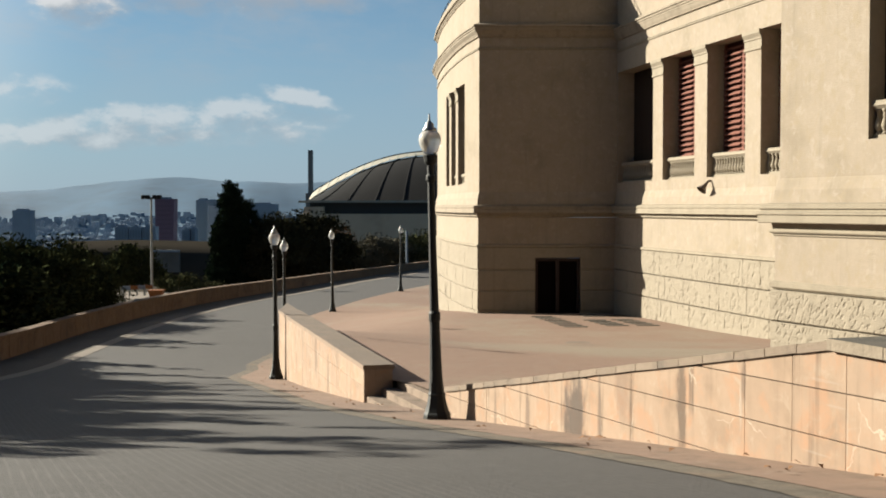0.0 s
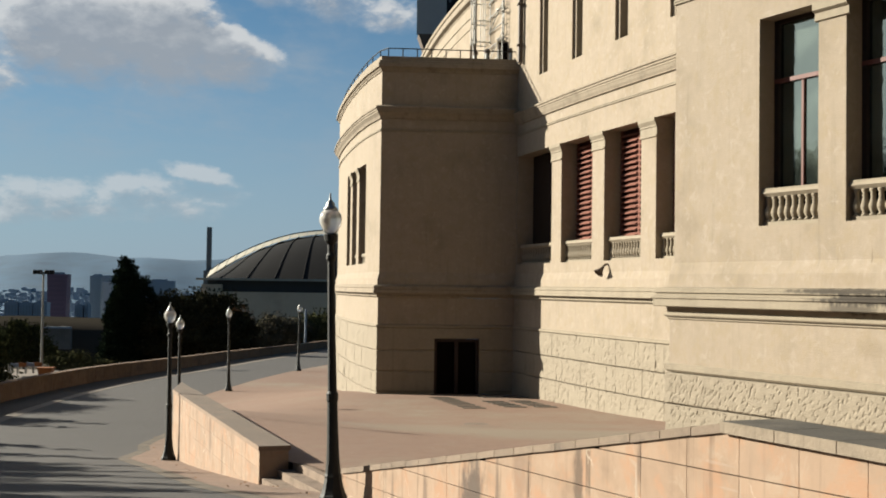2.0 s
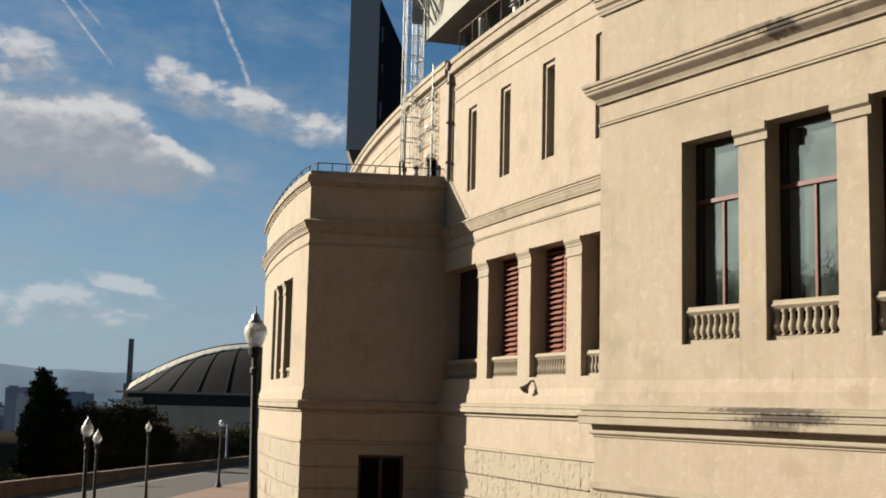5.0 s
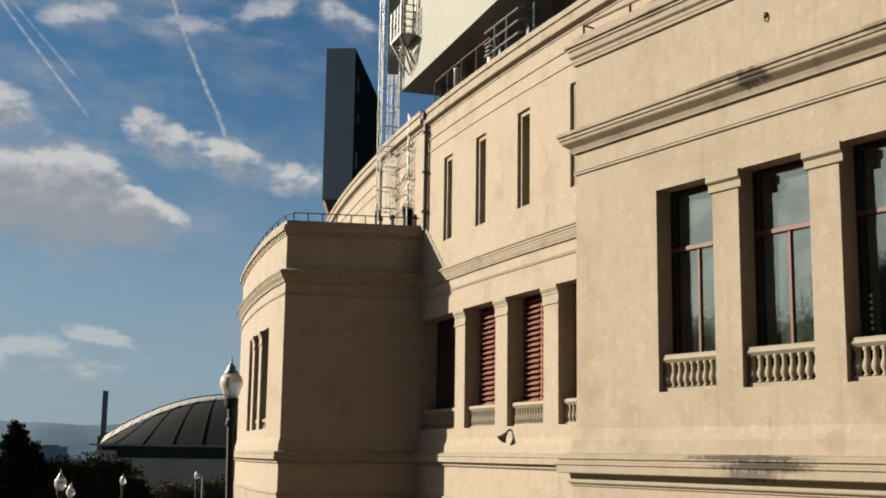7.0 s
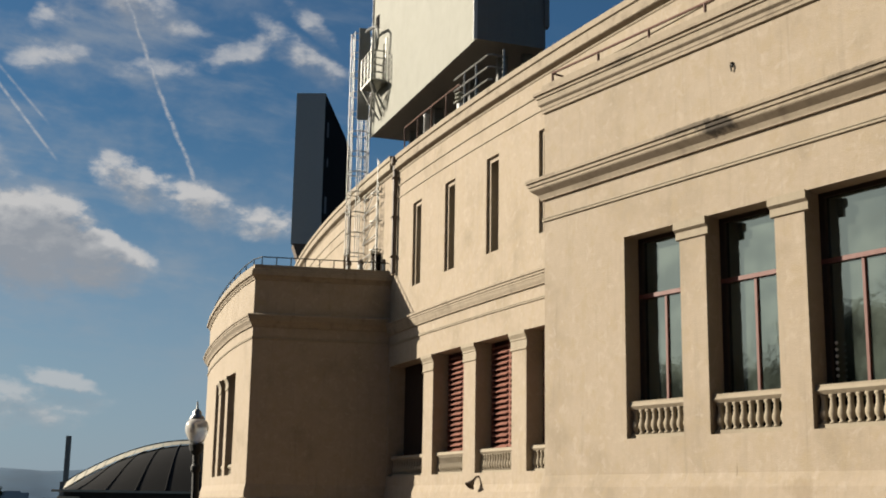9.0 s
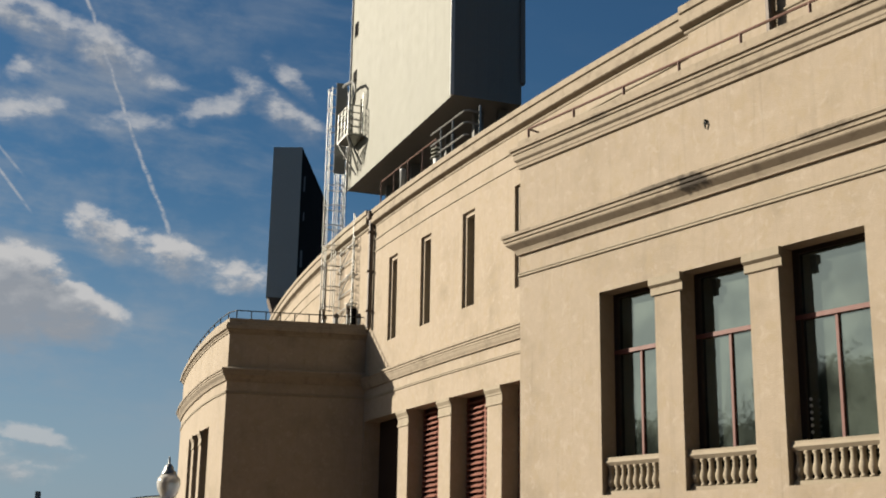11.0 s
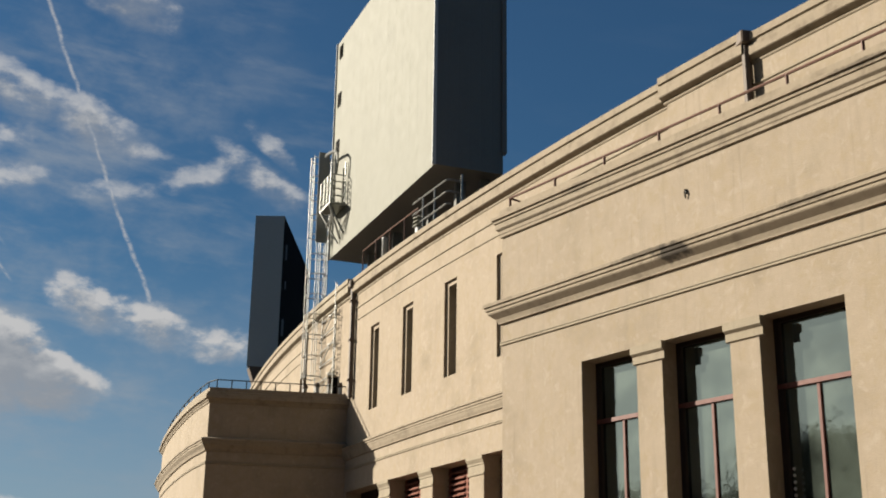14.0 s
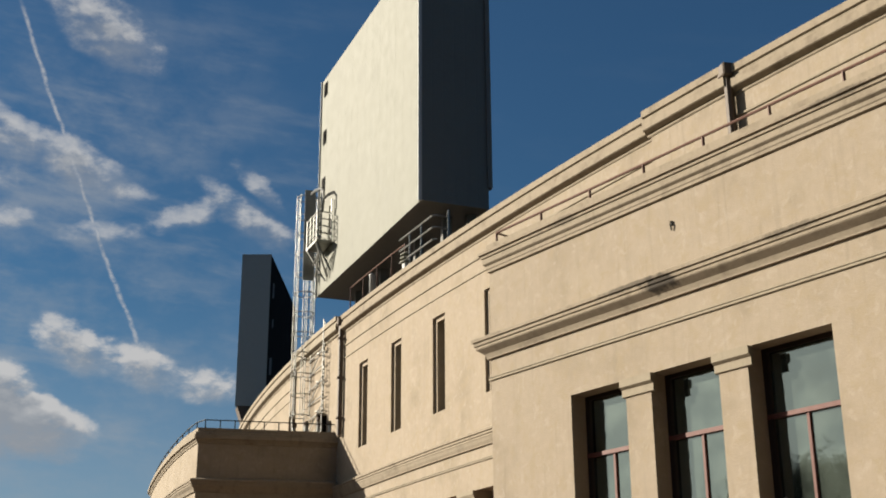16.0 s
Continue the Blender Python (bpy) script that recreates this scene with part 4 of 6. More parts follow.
for s in slits:
    w = band(arc, s - HALF, s - INNER, 10.0, 14.03, "window_surround", STUCCO, stadium, out=-0.12, deep=0.35)
    band(arc, s + INNER, s + HALF, 10.0, 14.03, "jamb", STUCCO, w, out=-0.12, deep=0.35)
    band(arc, s - INNER, s + INNER, 13.84, 14.03, "lintel", STUCCO, w, out=-0.12, deep=0.35)
    band(arc, s - INNER, s + INNER, 10.0, 10.06, "sill", STUCCO, w, out=-0.12, deep=0.35)
    band(arc, s - INNER, s + INNER, 10.06, 13.84, "pane", PANE, w, out=-0.5, deep=0.03)
sweep(arc, u0, u1, [(0.0, 15.5), (0.05, 15.47), (0.05, 15.41), (0.0, 15.38), (-0.1, 15.38), (-0.1, 15.5)], "string_course", STONE, stadium)
sweep(arc, u0, u1, [(0.0, 14.86), (0.04, 14.84), (0.04, 14.78), (0.0, 14.76), (-0.1, 14.76), (-0.1, 14.86)], "string_course", STONE, stadium)
TOPP = [(0.0, 16.08), (0.04, 16.12), (0.04, 16.18), (0.22, 16.27), (0.25, 16.30), (0.25, 16.58), (0.21, 16.60), (0.19, 16.63), (0.19, 16.71), (0.26, 16.74), (0.26, 16.97), (-0.5, 17.0), (-0.5, 16.08)]
sweep(arc, u0, u1, TOPP, "parapet_cornice", CORNICE, stadium, label="weathered parapet cornice")

# ---------- stadium: far pavilion block ----------
K = Vector((1.75, 59.4))
LEFT = [(-0.35, 79.0), (-0.2, 75.5), (0.05, 72.0), (0.38, 68.5), (0.78, 65.0), (1.22, 62.0)]
blk = Plan([(8, 79.2)] + [Vector(p) for p in LEFT] + [K, (9.3, 59.4)])
b0, bl, bk, b1 = 0.0, blk.s[1], blk.s[7], blk.length
pav = thing("stadium_pavilion", "cream stucco stadium pavilion with flat roof and cornices", "building", kind="structure")
win_a, win_b = bk - 11.2, bk - 3.4
wins = [(win_a, win_a + 1.8), (win_a + 2.7, win_a + 4.7), (win_a + 5.6, win_b)]
bays(blk, b0, b1, wins, pav, HEAD - 0.15, SILL, 0.8)
for o in wins:
    # A black sheet takes the place of the room's darkness.
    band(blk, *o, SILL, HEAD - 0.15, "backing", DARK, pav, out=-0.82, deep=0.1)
    balustrade(blk, *o, SILL, 1.75, -0.3, pav, 5)
for o in wins[:2]:
    capital(blk, o[1] - 0.06, o[1] + 0.96, HEAD - 0.15, pav)
mid_cornice(blk, b0, b1, pav)
low_cornice(blk, b0, b1, pav, mat=CORNICE)
band(blk, b0, b1, MID, 10.9, "wall", STUCCO, pav)
top_cornice(blk, b0, b1, 10.52, pav)
band(blk, b0, b1, -1.9, -0.5, "wall", STUCCO, pav, out=0.06)
sweep(blk, b0, b1, [(0.06, -1.78), (0.14, -1.82), (0.14, -1.9), (0.06, -1.94), (-0.1, -1.94), (-0.1, -1.78)], "string_course", STONE, pav)
door_a, door_b = bk + 2.73, bk + 4.92
BLOCKC = [(-3.04, -1.92), (-4.06, -3.04), (-5.06, -4.06), (-7.0, -5.06)]
for a, b in ((b0, door_a), (door_b, b1)):
    plinth(blk, max(a, bk), b, pav, BLOCKC[:3], STONE, 0.06)
    sweep(blk, a, b, [(0.03, -7), (0.03, -0.6), (-0.45, -0.6), (-0.45, -7)], "wall", STONE, pav)
plinth(blk, b0, bl, pav, BLOCKC, STONE, 0.06)
rock_blocks(blk, bl, bk, BLOCKC, 1.3, pav, 5, 0.09, 0.11, 0.02, 7.0)
plinth(blk, door_a, door_b, pav, [(-2.49, -1.92)], STONE, 0.06)
DOORFRAME = material("red brown door frame", (0.045, 0.020, 0.014), 0.6, 20, 0.2, 0.2, 2, 0.1, 60)
door = thing("door_1", "dark brown double door in the shaded pavilion wall", "door", kind="structure")
band(blk, door_a, door_b, -5.3, -2.49, "backing", DARKWOOD, door, out=-0.32, deep=0.06)
for a, b in ((door_a, door_a + 0.14), (door_b - 0.14, door_b), ((door_a + door_b) / 2 - 0.09, (door_a + door_b) / 2 + 0.09)):
    band(blk, a, b, -5.1, -2.49, "frame", DOORFRAME, door, out=-0.1, deep=0.2)
band(blk, door_a, door_b, -2.62, -2.49, "frame", DOORFRAME, door, out=-0.08, deep=0.2)
roof = mesh_object("roof", [(blk.at(s).x, blk.at(s).y, 11.0) for s in blk.s] + [(12, 60, 11.0), (12, 79, 11.0)], [tuple(range(len(blk.s) + 2))], STONE, pav)

# ---------- stadium: near wing ----------
W0, WD = Vector((8.75, 31.8)), Vector((0.3714, -0.9285))
WN = Vector((WD.y, -WD.x))
wing = Plan([W0 - WN * 12, W0, W0 + WD * 34])
w0, wc, w1 = 0.0, 12.0, 46.0
near = thing("stadium_wing", "sunlit cream stucco stadium wing with tall balustraded windows", "building", kind="structure")
WINFRAME = material("dark weathered window frame", (0.06, 0.046, 0.036), 0.8, 20, 0.2, 0.3, 2, 0.1, 40, spec=0.1)
WH, WS = 6.62, 1.6
wopen = [(wc + 3.29, wc + 5.28), (wc + 6.13, wc + 8.24), (wc + 9.07, wc + 11.32)]
bays(wing, w0, w1, wopen, near, WH, WS, 0.75)
for o in wopen[:2]:
    capital(wing, o[1] - 0.08, o[1] + 0.98, WH, near, True)
mid_cornice(wing, w0, w1, near, 1.15)
low_cornice(wing, w0, w1, near, True)
band(wing, w0, w1, MID, 10.7, "wall", STUCCO, near)
top_cornice(wing, w0, w1, 10.7, near, True)
band(wing, w0, w1, -2.1, -0.45, "wall", STUCCO, near, out=0.08)
sweep(wing, w0, w1, [(0.08, -1.9), (0.16, -1.94), (0.16, -2.06), (0.10, -2.12), (-0.1, -2.12), (-0.1, -1.9)], "string_course", STONE, near)
for a, b, cell in ((wc - 3, wc, 0.2), (wc, wc + 7.5, 0.032), (wc + 7.5, wc + 22, 0.2)):
    rock_blocks(wing, a, b, [(-2.95, -2.12), (-3.8, -2.95), (-4.7, -3.8)], 30.0, near, 6, 0.15, cell, 0.017, 15.0)
sweep(wing, w0, w1, [(0.04, -5), (0.04, -0.5), (-0.45, -0.5), (-0.45, -5)], "wall", STONE, near)
for o, nb, m in zip(wopen, (9, 9, 10), (wc + 4.36, wc + 7.29, wc + 10.24)):
    balustrade(wing, *o, WS, 2.5, -0.22, near, nb)
    win = band(wing, *o, WS, WH, "window", PANE, near, out=-0.55, deep=0.03, label="tall window with red painted frame")
    m -= 0.13
    band(wing, *o, 5.08, 5.18, "transom", FRAMEPAINT, win, out=-0.46, deep=0.1)
    band(wing, m - 0.035, m + 0.035, WS, 5.08, "mullion", FRAMEPAINT, win, out=-0.50, deep=0.08)
    band(wing, o[0], o[0] + 0.15, WS, WH, "frame", WINFRAME, win, out=-0.47, deep=0.11)
    band(wing, o[0] + 0.15, o[1], WH - 0.10, WH, "frame", WINFRAME, win, out=-0.47, deep=0.11)
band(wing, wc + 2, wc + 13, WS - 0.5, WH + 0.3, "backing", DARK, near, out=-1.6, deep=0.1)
wr = [wing.at(0, -0.3), wing.at(wc, -0.3), wing.at(w1, -0.3), wing.at(w1, -0.3) - WN * 20]
mesh_object("roof", [(p.x, p.y, 11.1) for p in wr], [(0, 1, 2, 3)], STONE, near)

# ---------- scoreboards on the roof ----------


def scoreboard(name, corners, z0, z1, mats, label):
    """A hollow-looking sheet metal box: end and side panels, soffit and trim."""
    ob = thing(name, label, "scoreboard")
    c = [Vector(p) for p in corners]
    for i, (nm, mt) in enumerate(zip(("back_panel", "end_panel", "display_panel", "far_panel"), mats)):
        a, b = c[i], c[(i + 1) % 4]
        mesh_object(nm, [(a.x, a.y, z0), (b.x, b.y, z0), (b.x, b.y, z1), (a.x, a.y, z1)], [(0, 1, 2, 3)], mt, ob)
    mesh_object("soffit", [(p.x, p.y, z0 + 0.01) for p in c], [(3, 2, 1, 0)], BOXGREY, ob)
    mesh_object("top", [(p.x, p.y, z1) for p in c], [(0, 1, 2, 3)], BOXGREY, ob)
    return ob


boards = [scoreboard("scoreboard", [(7.75, 63.8), (10.3, 48.4), (13.5, 48.9), (10.95, 64.3)], 19.5, 32.5, (BOXCREAM, BOXGREY, BOXGREY, BOXGREY), "tall cream and grey metal scoreboard box above the parapet"),
    scoreboard("scoreboard", [(9.0, 110.3), (5.45, 95.3), (7.75, 94.8), (11.4, 109.8)], 19.9, 32.4, (BOXCREAM, BOXBLUE, SCREEN, BOXBLUE), "slate blue scoreboard with black display face on the far roof")]

# ---------- outer parapet ----------
outer = thing("outer_parapet", "low ochre stone parapet along the outer edge of the road", "wall", kind="structure")
oy = [150 - 3 * i for i in range(64)]
par_h = curve([-50, 60, 75, 92, 110, 160], [1.0, 1.0, 1.06, 0.92, 0.76, 0.74])
oplan = Plan([(parapet_x(y), y) for y in oy])
vs, fs = [], []
for i, y in enumerate(oy):
    n = oplan.n[i]
    z = road_z(y)
    p, q = oplan.p[i] + n * 0.03, oplan.p[i] + n * 0.37
    vs += [(p.x, p.y, z - 0.2), (p.x, p.y, z + 0.80 * par_h(y)), (q.x, q.y, z + 0.80 * par_h(y)), (q.x, q.y, z - 5)]
for i in range(len(oy) - 1):
    for j in range(4):
        a, b = i * 4 + j, i * 4 + (j + 1) % 4
        fs.append((a, b, b + 4, a + 4))
mesh_object("core", vs, fs, OCHRE, outer)
s, r = 8.0, random.Random(12)
while s < oplan.length - 40:
    e_ = s + r.uniform(1.1, 1.5)
    for name, o0, o1, h0, h1 in (("parapet_stone", 0.0, 0.3, -0.1, 0.80), ("coping_stone", -0.06, 0.45, 0.80, 0.95)):
        f, g = [], []
        for t, h, dst in ((s + 0.012, h0, f), (e_ - 0.012, h0, f), (e_ - 0.012, h1, f), (s + 0.012, h1, f), (s + 0.012, h0, g), (e_ - 0.012, h0, g), (e_ - 0.012, h1, g), (s + 0.012, h1, g)):
            p = oplan.at(t, o0 if dst is f else o1)
            dst.append((p.x, p.y, road_z(p.y) + h * par_h(p.y) + r.uniform(-0.006, 0.006)))
        prism(name, f, g, OCHRE, outer)
    s = e_

# ---------- street lamps ----------


def street_lamp():
    ob = thing("street_lamp", "dark cast iron street lamp with a frosted glass globe", "street lamp", "street lamps along the road")
    part("pedestal", lathe_bm([(0.225, -0.2), (0.225, 0.09), (0.215, 0.12), (0.20, 0.14), (0.175, 0.22), (0.15, 0.33), (0.135, 0.40), (0.14, 0.43), (0.125, 0.47), (0.115, 0.62)], 8), IRON, ob)
    part("pole", lathe_bm([(0.112, 0.6), (0.10, 0.85), (0.088, 1.3), (0.083, 1.62), (0.097, 1.65), (0.097, 1.76), (0.075, 1.80), (0.064, 2.8), (0.056, 3.9), (0.08, 3.94), (0.08, 4.0), (0.056, 4.04), (0.056, 4.2)], 14), IRON, ob, smooth=False)
    part("collar", lathe_bm([(0.06, 4.18), (0.10, 4.24), (0.12, 4.34), (0.10, 4.36)], 12), IRON, ob)
    globe = part("globe", lathe_bm([(0.08, 4.36), (0.13, 4.42), (0.175, 4.52), (0.185, 4.60), (0.17, 4.68), (0.12, 4.74)], 16), GLOBE, ob, "frosted glass globe", smooth=True)
    part("cap", lathe_bm([(0.125, 4.73), (0.11, 4.78), (0.07, 4.81), (0.075, 4.84), (0.05, 4.88), (0.02, 4.91), (0.012, 5.02)], 12), STEEL, globe, "pale metal finial cap", smooth=True)
    return ob


lamp = street_lamp()
spots = [(-0.095, 20.0), (-5.26, 38.4), (-6.89, 53.0), (-6.66, 73.6), (-3.2, 91.7)]
lamp.matrix_basis = pose(*spots[0], road_z(20.0), 0, -1.5, 0)
for i, (x, y) in enumerate(spots[1:]):
    o = copy_thing(lamp, pose(x, y, road_z(y), 0, (-0.5, 0, -0.6, 0.4)[i], 0))
    o.scale = (1, 1, (0.972, 0.945, 1, 1)[i])
GLINTWHITE = material("pale glint white", (0.6, 0.6, 0.56), 0.5, 10, 0.05, 0.1, 1, 0)

# ---------- small things on the stadium ----------


def rail_run(name, pts, height, rails, r, mat, label, posts=None, parent_label="railing", foot=0.0):
    """Posts with rails between them along points in space."""
    ob = thing(name, label, "railing")
    for h in rails:
        part("rail", tube_bm([[(p[0], p[1], p[2] + h) for p in pts]], r), mat, ob)
    for p in (posts or pts):
        part("post", tube_bm([[(p[0], p[1], p[2] - foot), (p[0], p[1], p[2] + height)]], r * 1.1), mat, ob)
    return ob


def plan_pts(plan, a, b, out, z, n):
    return [(*plan.at(a + (b - a) * i / n, out), z) for i in range(n + 1)]


# wing roof rail
rail_run("roof_railing", plan_pts(wing, wc + 0.25, wc + 24.25, -0.1, 11.56, 12), 0.34, (0.34,), 0.035, RUSTRAIL, "thin rust-red railing along the wing roof edge")
rail_run("roof_railing", plan_pts(wing, wc - 1.2, wc + 0.25, -0.1, 11.56, 1), 0.34, (0.34,), 0.03, RUSTRAIL, "thin rust-red railing along the wing roof end")
# pavilion roof rail
rp = [(*blk.at(s, -0.1), 11.27) for s in [bl + 0.2 + i * 1.7 for i in range(12)] + [bk + 0.3]]
rail_run("roof_railing", rp, 0.42, (0.42,), 0.028, IRON, "thin dark railing along the pavilion roof edge")
rail_run("roof_railing", plan_pts(blk, bk + 0.3, b1 - 0.2, -0.1, 11.27, 10), 0.42, (0.42,), 0.028, IRON, "thin dark railing on the pavilion roof front")
# parapet rails under the scoreboard
rp = [(*arc_pt(y, -0.1), 17.0) for y in (58.05, 56.2, 54.35, 52.55, 51.0)]
rail_run("roof_railing", rp, 1.35, (1.35,), 0.032, RUSTRAIL, "rusty pipe railing along the parapet")
guard = thing("guard_rail", "galvanised guard rail with three bent rails under the scoreboard", "railing")
ga, gb = arc_pt(51.6, -0.1), arc_pt(48.15, -0.1)
for z in (17.62, 18.18, 18.72):
    part("rail", tube_bm([[(*ga, z), (*gb, z), (10.95, 48.1, z), (11.41, 48.24, z)][:4 if z > 18 else 3]], 0.045), STEEL, guard)
for y, z in ((50.5, 18.7), (49.3, 18.7)):
    part("post", tube_bm([[(*arc_pt(y, -0.1), 16.95), (*arc_pt(y, -0.1), z)]], 0.04), STEEL, guard)
part("post", tube_bm([[(11.44, 48.1, 16.95), (11.44, 48.1, 19.0)]], 0.05), STEEL, guard)
x, y = arc_pt(55.4, -0.25)
stub = thing("roof_post", "short pale round post behind the parapet railing", "post", at=(x, y, 16.95))
part("shaft", lathe_bm([(0.13, 0.0), (0.13, 1.2), (0.15, 1.22), (0.15, 1.3), (0.05, 1.36)], 12), TRIM, stub, smooth=True)
x, y = arc_pt(51.05, -0.2)
drum = thing("cable_drum", "pale stacked insulator drum at the foot of the guard rail", "drum", at=(x, y, 16.95))
part("body", lathe_bm([(0.2, 0.0), (0.2, 0.5)], 14), TRIM, drum)
for z in (0.5, 0.68, 0.86):
    part("disc", lathe_bm([(0.14, z), (0.3, z + 0.02), (0.3, z + 0.07), (0.14, z + 0.17)], 14), BOXCREAM, drum)

# stand-off legs that carry the scoreboards
for ob, pts, z0, z1 in ((boards[0], [(9.9, 62.4), (10.5, 58.4), (11.3, 53.6), (11.9, 50.4), (10.6, 63.6), (12.9, 49.9)], 16.0, 19.55), (boards[1], [(6.3, 95.8), (7.2, 95.6), (8.4, 103), (10.2, 109)], 16.0, 19.95)):
    for x, y in pts:
        part("leg", box_bm(x - 0.22, y - 0.22, z0, x + 0.22, y + 0.22, z1), BOXGREY if z1 < 19.7 else PIPE, ob)
b = boards[0]
# trim on the sunny corner, ribs on the sheets, and the louvred vents
A0, A1, A2 = Vector((7.75, 63.8)), Vector((10.3, 48.4)), Vector((13.5, 48.9))
dA, nA = (A1 - A0).normalized(), Vector(((A1 - A0).normalized().y, -(A1 - A0).normalized().x))


def sheet(p, q, n, out, z0, z1, name, mat, parent, bulge=0.025):
    """Vertical sheet panels with folded seams."""
    d = (q - p)
    for i in range(n):
        a, c = p + d * (i / n) + out * bulge, p + d * ((i + 1) / n) + out * bulge
        e = d.normalized() * 0.012
        mesh_object(name, [(*(a + e - out * bulge * 0.6), z0), (*(a + e * 3), z0), (*(c - e * 3), z0), (*(c - e - out * bulge * 0.6), z0),
                           (*(a + e - out * bulge * 0.6), z1), (*(a + e * 3), z1), (*(c - e * 3), z1), (*(c - e - out * bulge * 0.6), z1)],
                    [(0, 1, 5, 4), (1, 2, 6, 5), (2, 3, 7, 6)], mat, parent)


sheet(A0, A1, 14, nA, 19.5, 32.5, "sheet", BOXCREAM, b, 0.004)
dB = (A2 - A1).normalized()
sheet(A1, A2, 6, Vector((dB.y, -dB.x)), 19.5, 32.5, "sheet", BOXGREY, b, 0.004)
part("corner_trim", box_bm(A1.x - 0.14, A1.y - 0.10, 19.46, A1.x + 0.02, A1.y + 0.02, 32.55), TRIM, b, "bright white corner trim")
part("corner_trim", box_bm(A0.x - 0.08, A0.y - 0.04, 19.46, A0.x + 0.02, A0.y + 0.08, 32.55), TRIM, b)
part("edge_flange", box_bm(A2.x - 0.05, A2.y - 0.1, 20.5, A2.x + 0.16, A2.y + 0.25, 32.5), BOXGREY, b)
for z in (25.4, 28.3, 31.3):
    c = A0 + dA * 0.75 + nA * 0.03
    ob = mesh_object("vent", [(*(c - dA * 0.3), z), (*(c + dA * 0.3), z), (*(c + dA * 0.3), z + 0.85), (*(c - dA * 0.3), z + 0.85)], [(0, 1, 2, 3)], DARK, b)
    for k in range(6):
        o = nA * 0.05
        zz = z + 0.07 + 0.13 * k
        mesh_object("vent_slat", [(*(c - dA * 0.3), zz + 0.08), (*(c + dA * 0.3), zz + 0.08), (*(c + dA * 0.3 + o), zz), (*(c - dA * 0.3 + o), zz)], [(0, 1, 2, 3)], BOXGREY, ob)
far0, far1 = Vector((7.75, 94.8)), Vector((11.4, 109.8))
fd = (far1 - far0).normalized()
fo = Vector((fd.y, -fd.x)) * 0.03
for t, z, w, h in ((1.2, 29.0, 0.9, 1.6), (1.6, 26.6, 0.7, 1.0), (1.0, 22.6, 1.2, 1.7)):
    p, q = far0 + fd * t + fo, far0 + fd * (t + w) + fo
    mesh_object("display_mark", [(p.x, p.y, z), (q.x, q.y, z + 0.3), (q.x, q.y, z + h), (p.x, p.y, z + h - 0.3)], [(0, 1, 2, 3)], DIMGREY, boards[1])
bm = box_bm(5.6, 95.2, 16.6, 8.0, 97.0, 19.92)
for v in bm.verts:
    if v.co.z < 17:
        v.co.x = 7.2 + (v.co.x - 6.8) * 0.35
part("bracket", bm, PIPE, boards[1], "rust brown tapered bracket")

# caged ladder and its platform
lad = thing("caged_ladder", "galvanised caged ladder up to the scoreboard platform", "ladder")
LX, LY, R0 = 7.15, 64.3, 0.57


def hoop(z, r=R0, n=12):
    return [(LX + r * math.cos(2 * math.pi * k / n), LY + r * math.sin(2 * math.pi * k / n), z) for k in range(n + 1)]


for k in range(12):
    part("hoop", tube_bm([hoop(13.0 + k * 1.13)], 0.03, 5), STEEL, lad)
for k in range(8):
    a = 2 * math.pi * k / 8
    x, y = LX + R0 * math.cos(a), LY + R0 * math.sin(a)
    part("cage_bar", tube_bm([[(x, y, 12.9 if k != 3 else 11.3), (x, y, 25.55)]], 0.028, 5), STEEL, lad)
for x in (LX + 0.2, LX + 0.52):
    part("stile", tube_bm([[(x, LY + 0.3, 11.2), (x, LY + 0.3, 25.6)]], 0.03, 5), STEEL, lad)
for k in range(36):
    part("rung", tube_bm([[(LX + 0.2, LY + 0.3, 11.5 + 0.39 * k), (LX + 0.52, LY + 0.3, 11.5 + 0.39 * k)]], 0.02, 5), STEEL, lad)


part("back_plate", box_bm(LX - 0.22, LY - 0.63, 20.4, LX + 0.38, LY - 0.60, 25.7, 0.01), STEEL, lad, "dull grey sheet beside the ladder")


def plat(t, o, z):
    """A place on the platform: along the scoreboard, out from it, height."""
    p = A0 + dA * t + nA * o
    return (p.x, p.y, z)


f = [plat(1.0, 0.05, 21.7), plat(2.9, 0.05, 21.7), plat(2.9, 0.95, 21.7), plat(1.0, 0.95, 21.7)]
deck = prism("platform", f, [(x, y, z + 0.12) for x, y, z in f], STEEL, lad)
for z in (22.2, 22.6, 23.0, 23.4):
    part("platform_rail", tube_bm([[plat(1.05, 0.1, z), plat(1.05, 0.92, z), plat(2.85, 0.92, z), plat(2.85, 0.1, z)]], 0.035, 5), STEEL, deck)
for t in (1.05, 1.7, 2.3, 2.85):
    part("platform_post", tube_bm([[plat(t, 0.92, 21.7), plat(t, 0.92, 23.42)]], 0.045, 5), STEEL, deck)
part("platform_post", tube_bm([[plat(2.85, 0.12, 21.7), plat(2.85, 0.12, 24.2)]], 0.045, 5), STEEL, deck)
part("davit", tube_bm([[plat(0.6, 0.6, 25.25), plat(1.2, 0.6, 25.2), plat(2.3, 0.6, 24.95), plat(2.75, 0.6, 24.6), plat(2.8, 0.6, 24.0), plat(2.6, 0.6, 23.5)]], 0.09, 6), STEEL, lad)
part("cabinet", box_bm(8.0, 61.4, 22.0, 8.3, 61.8, 24.0, 0.02), BOXCREAM, lad)
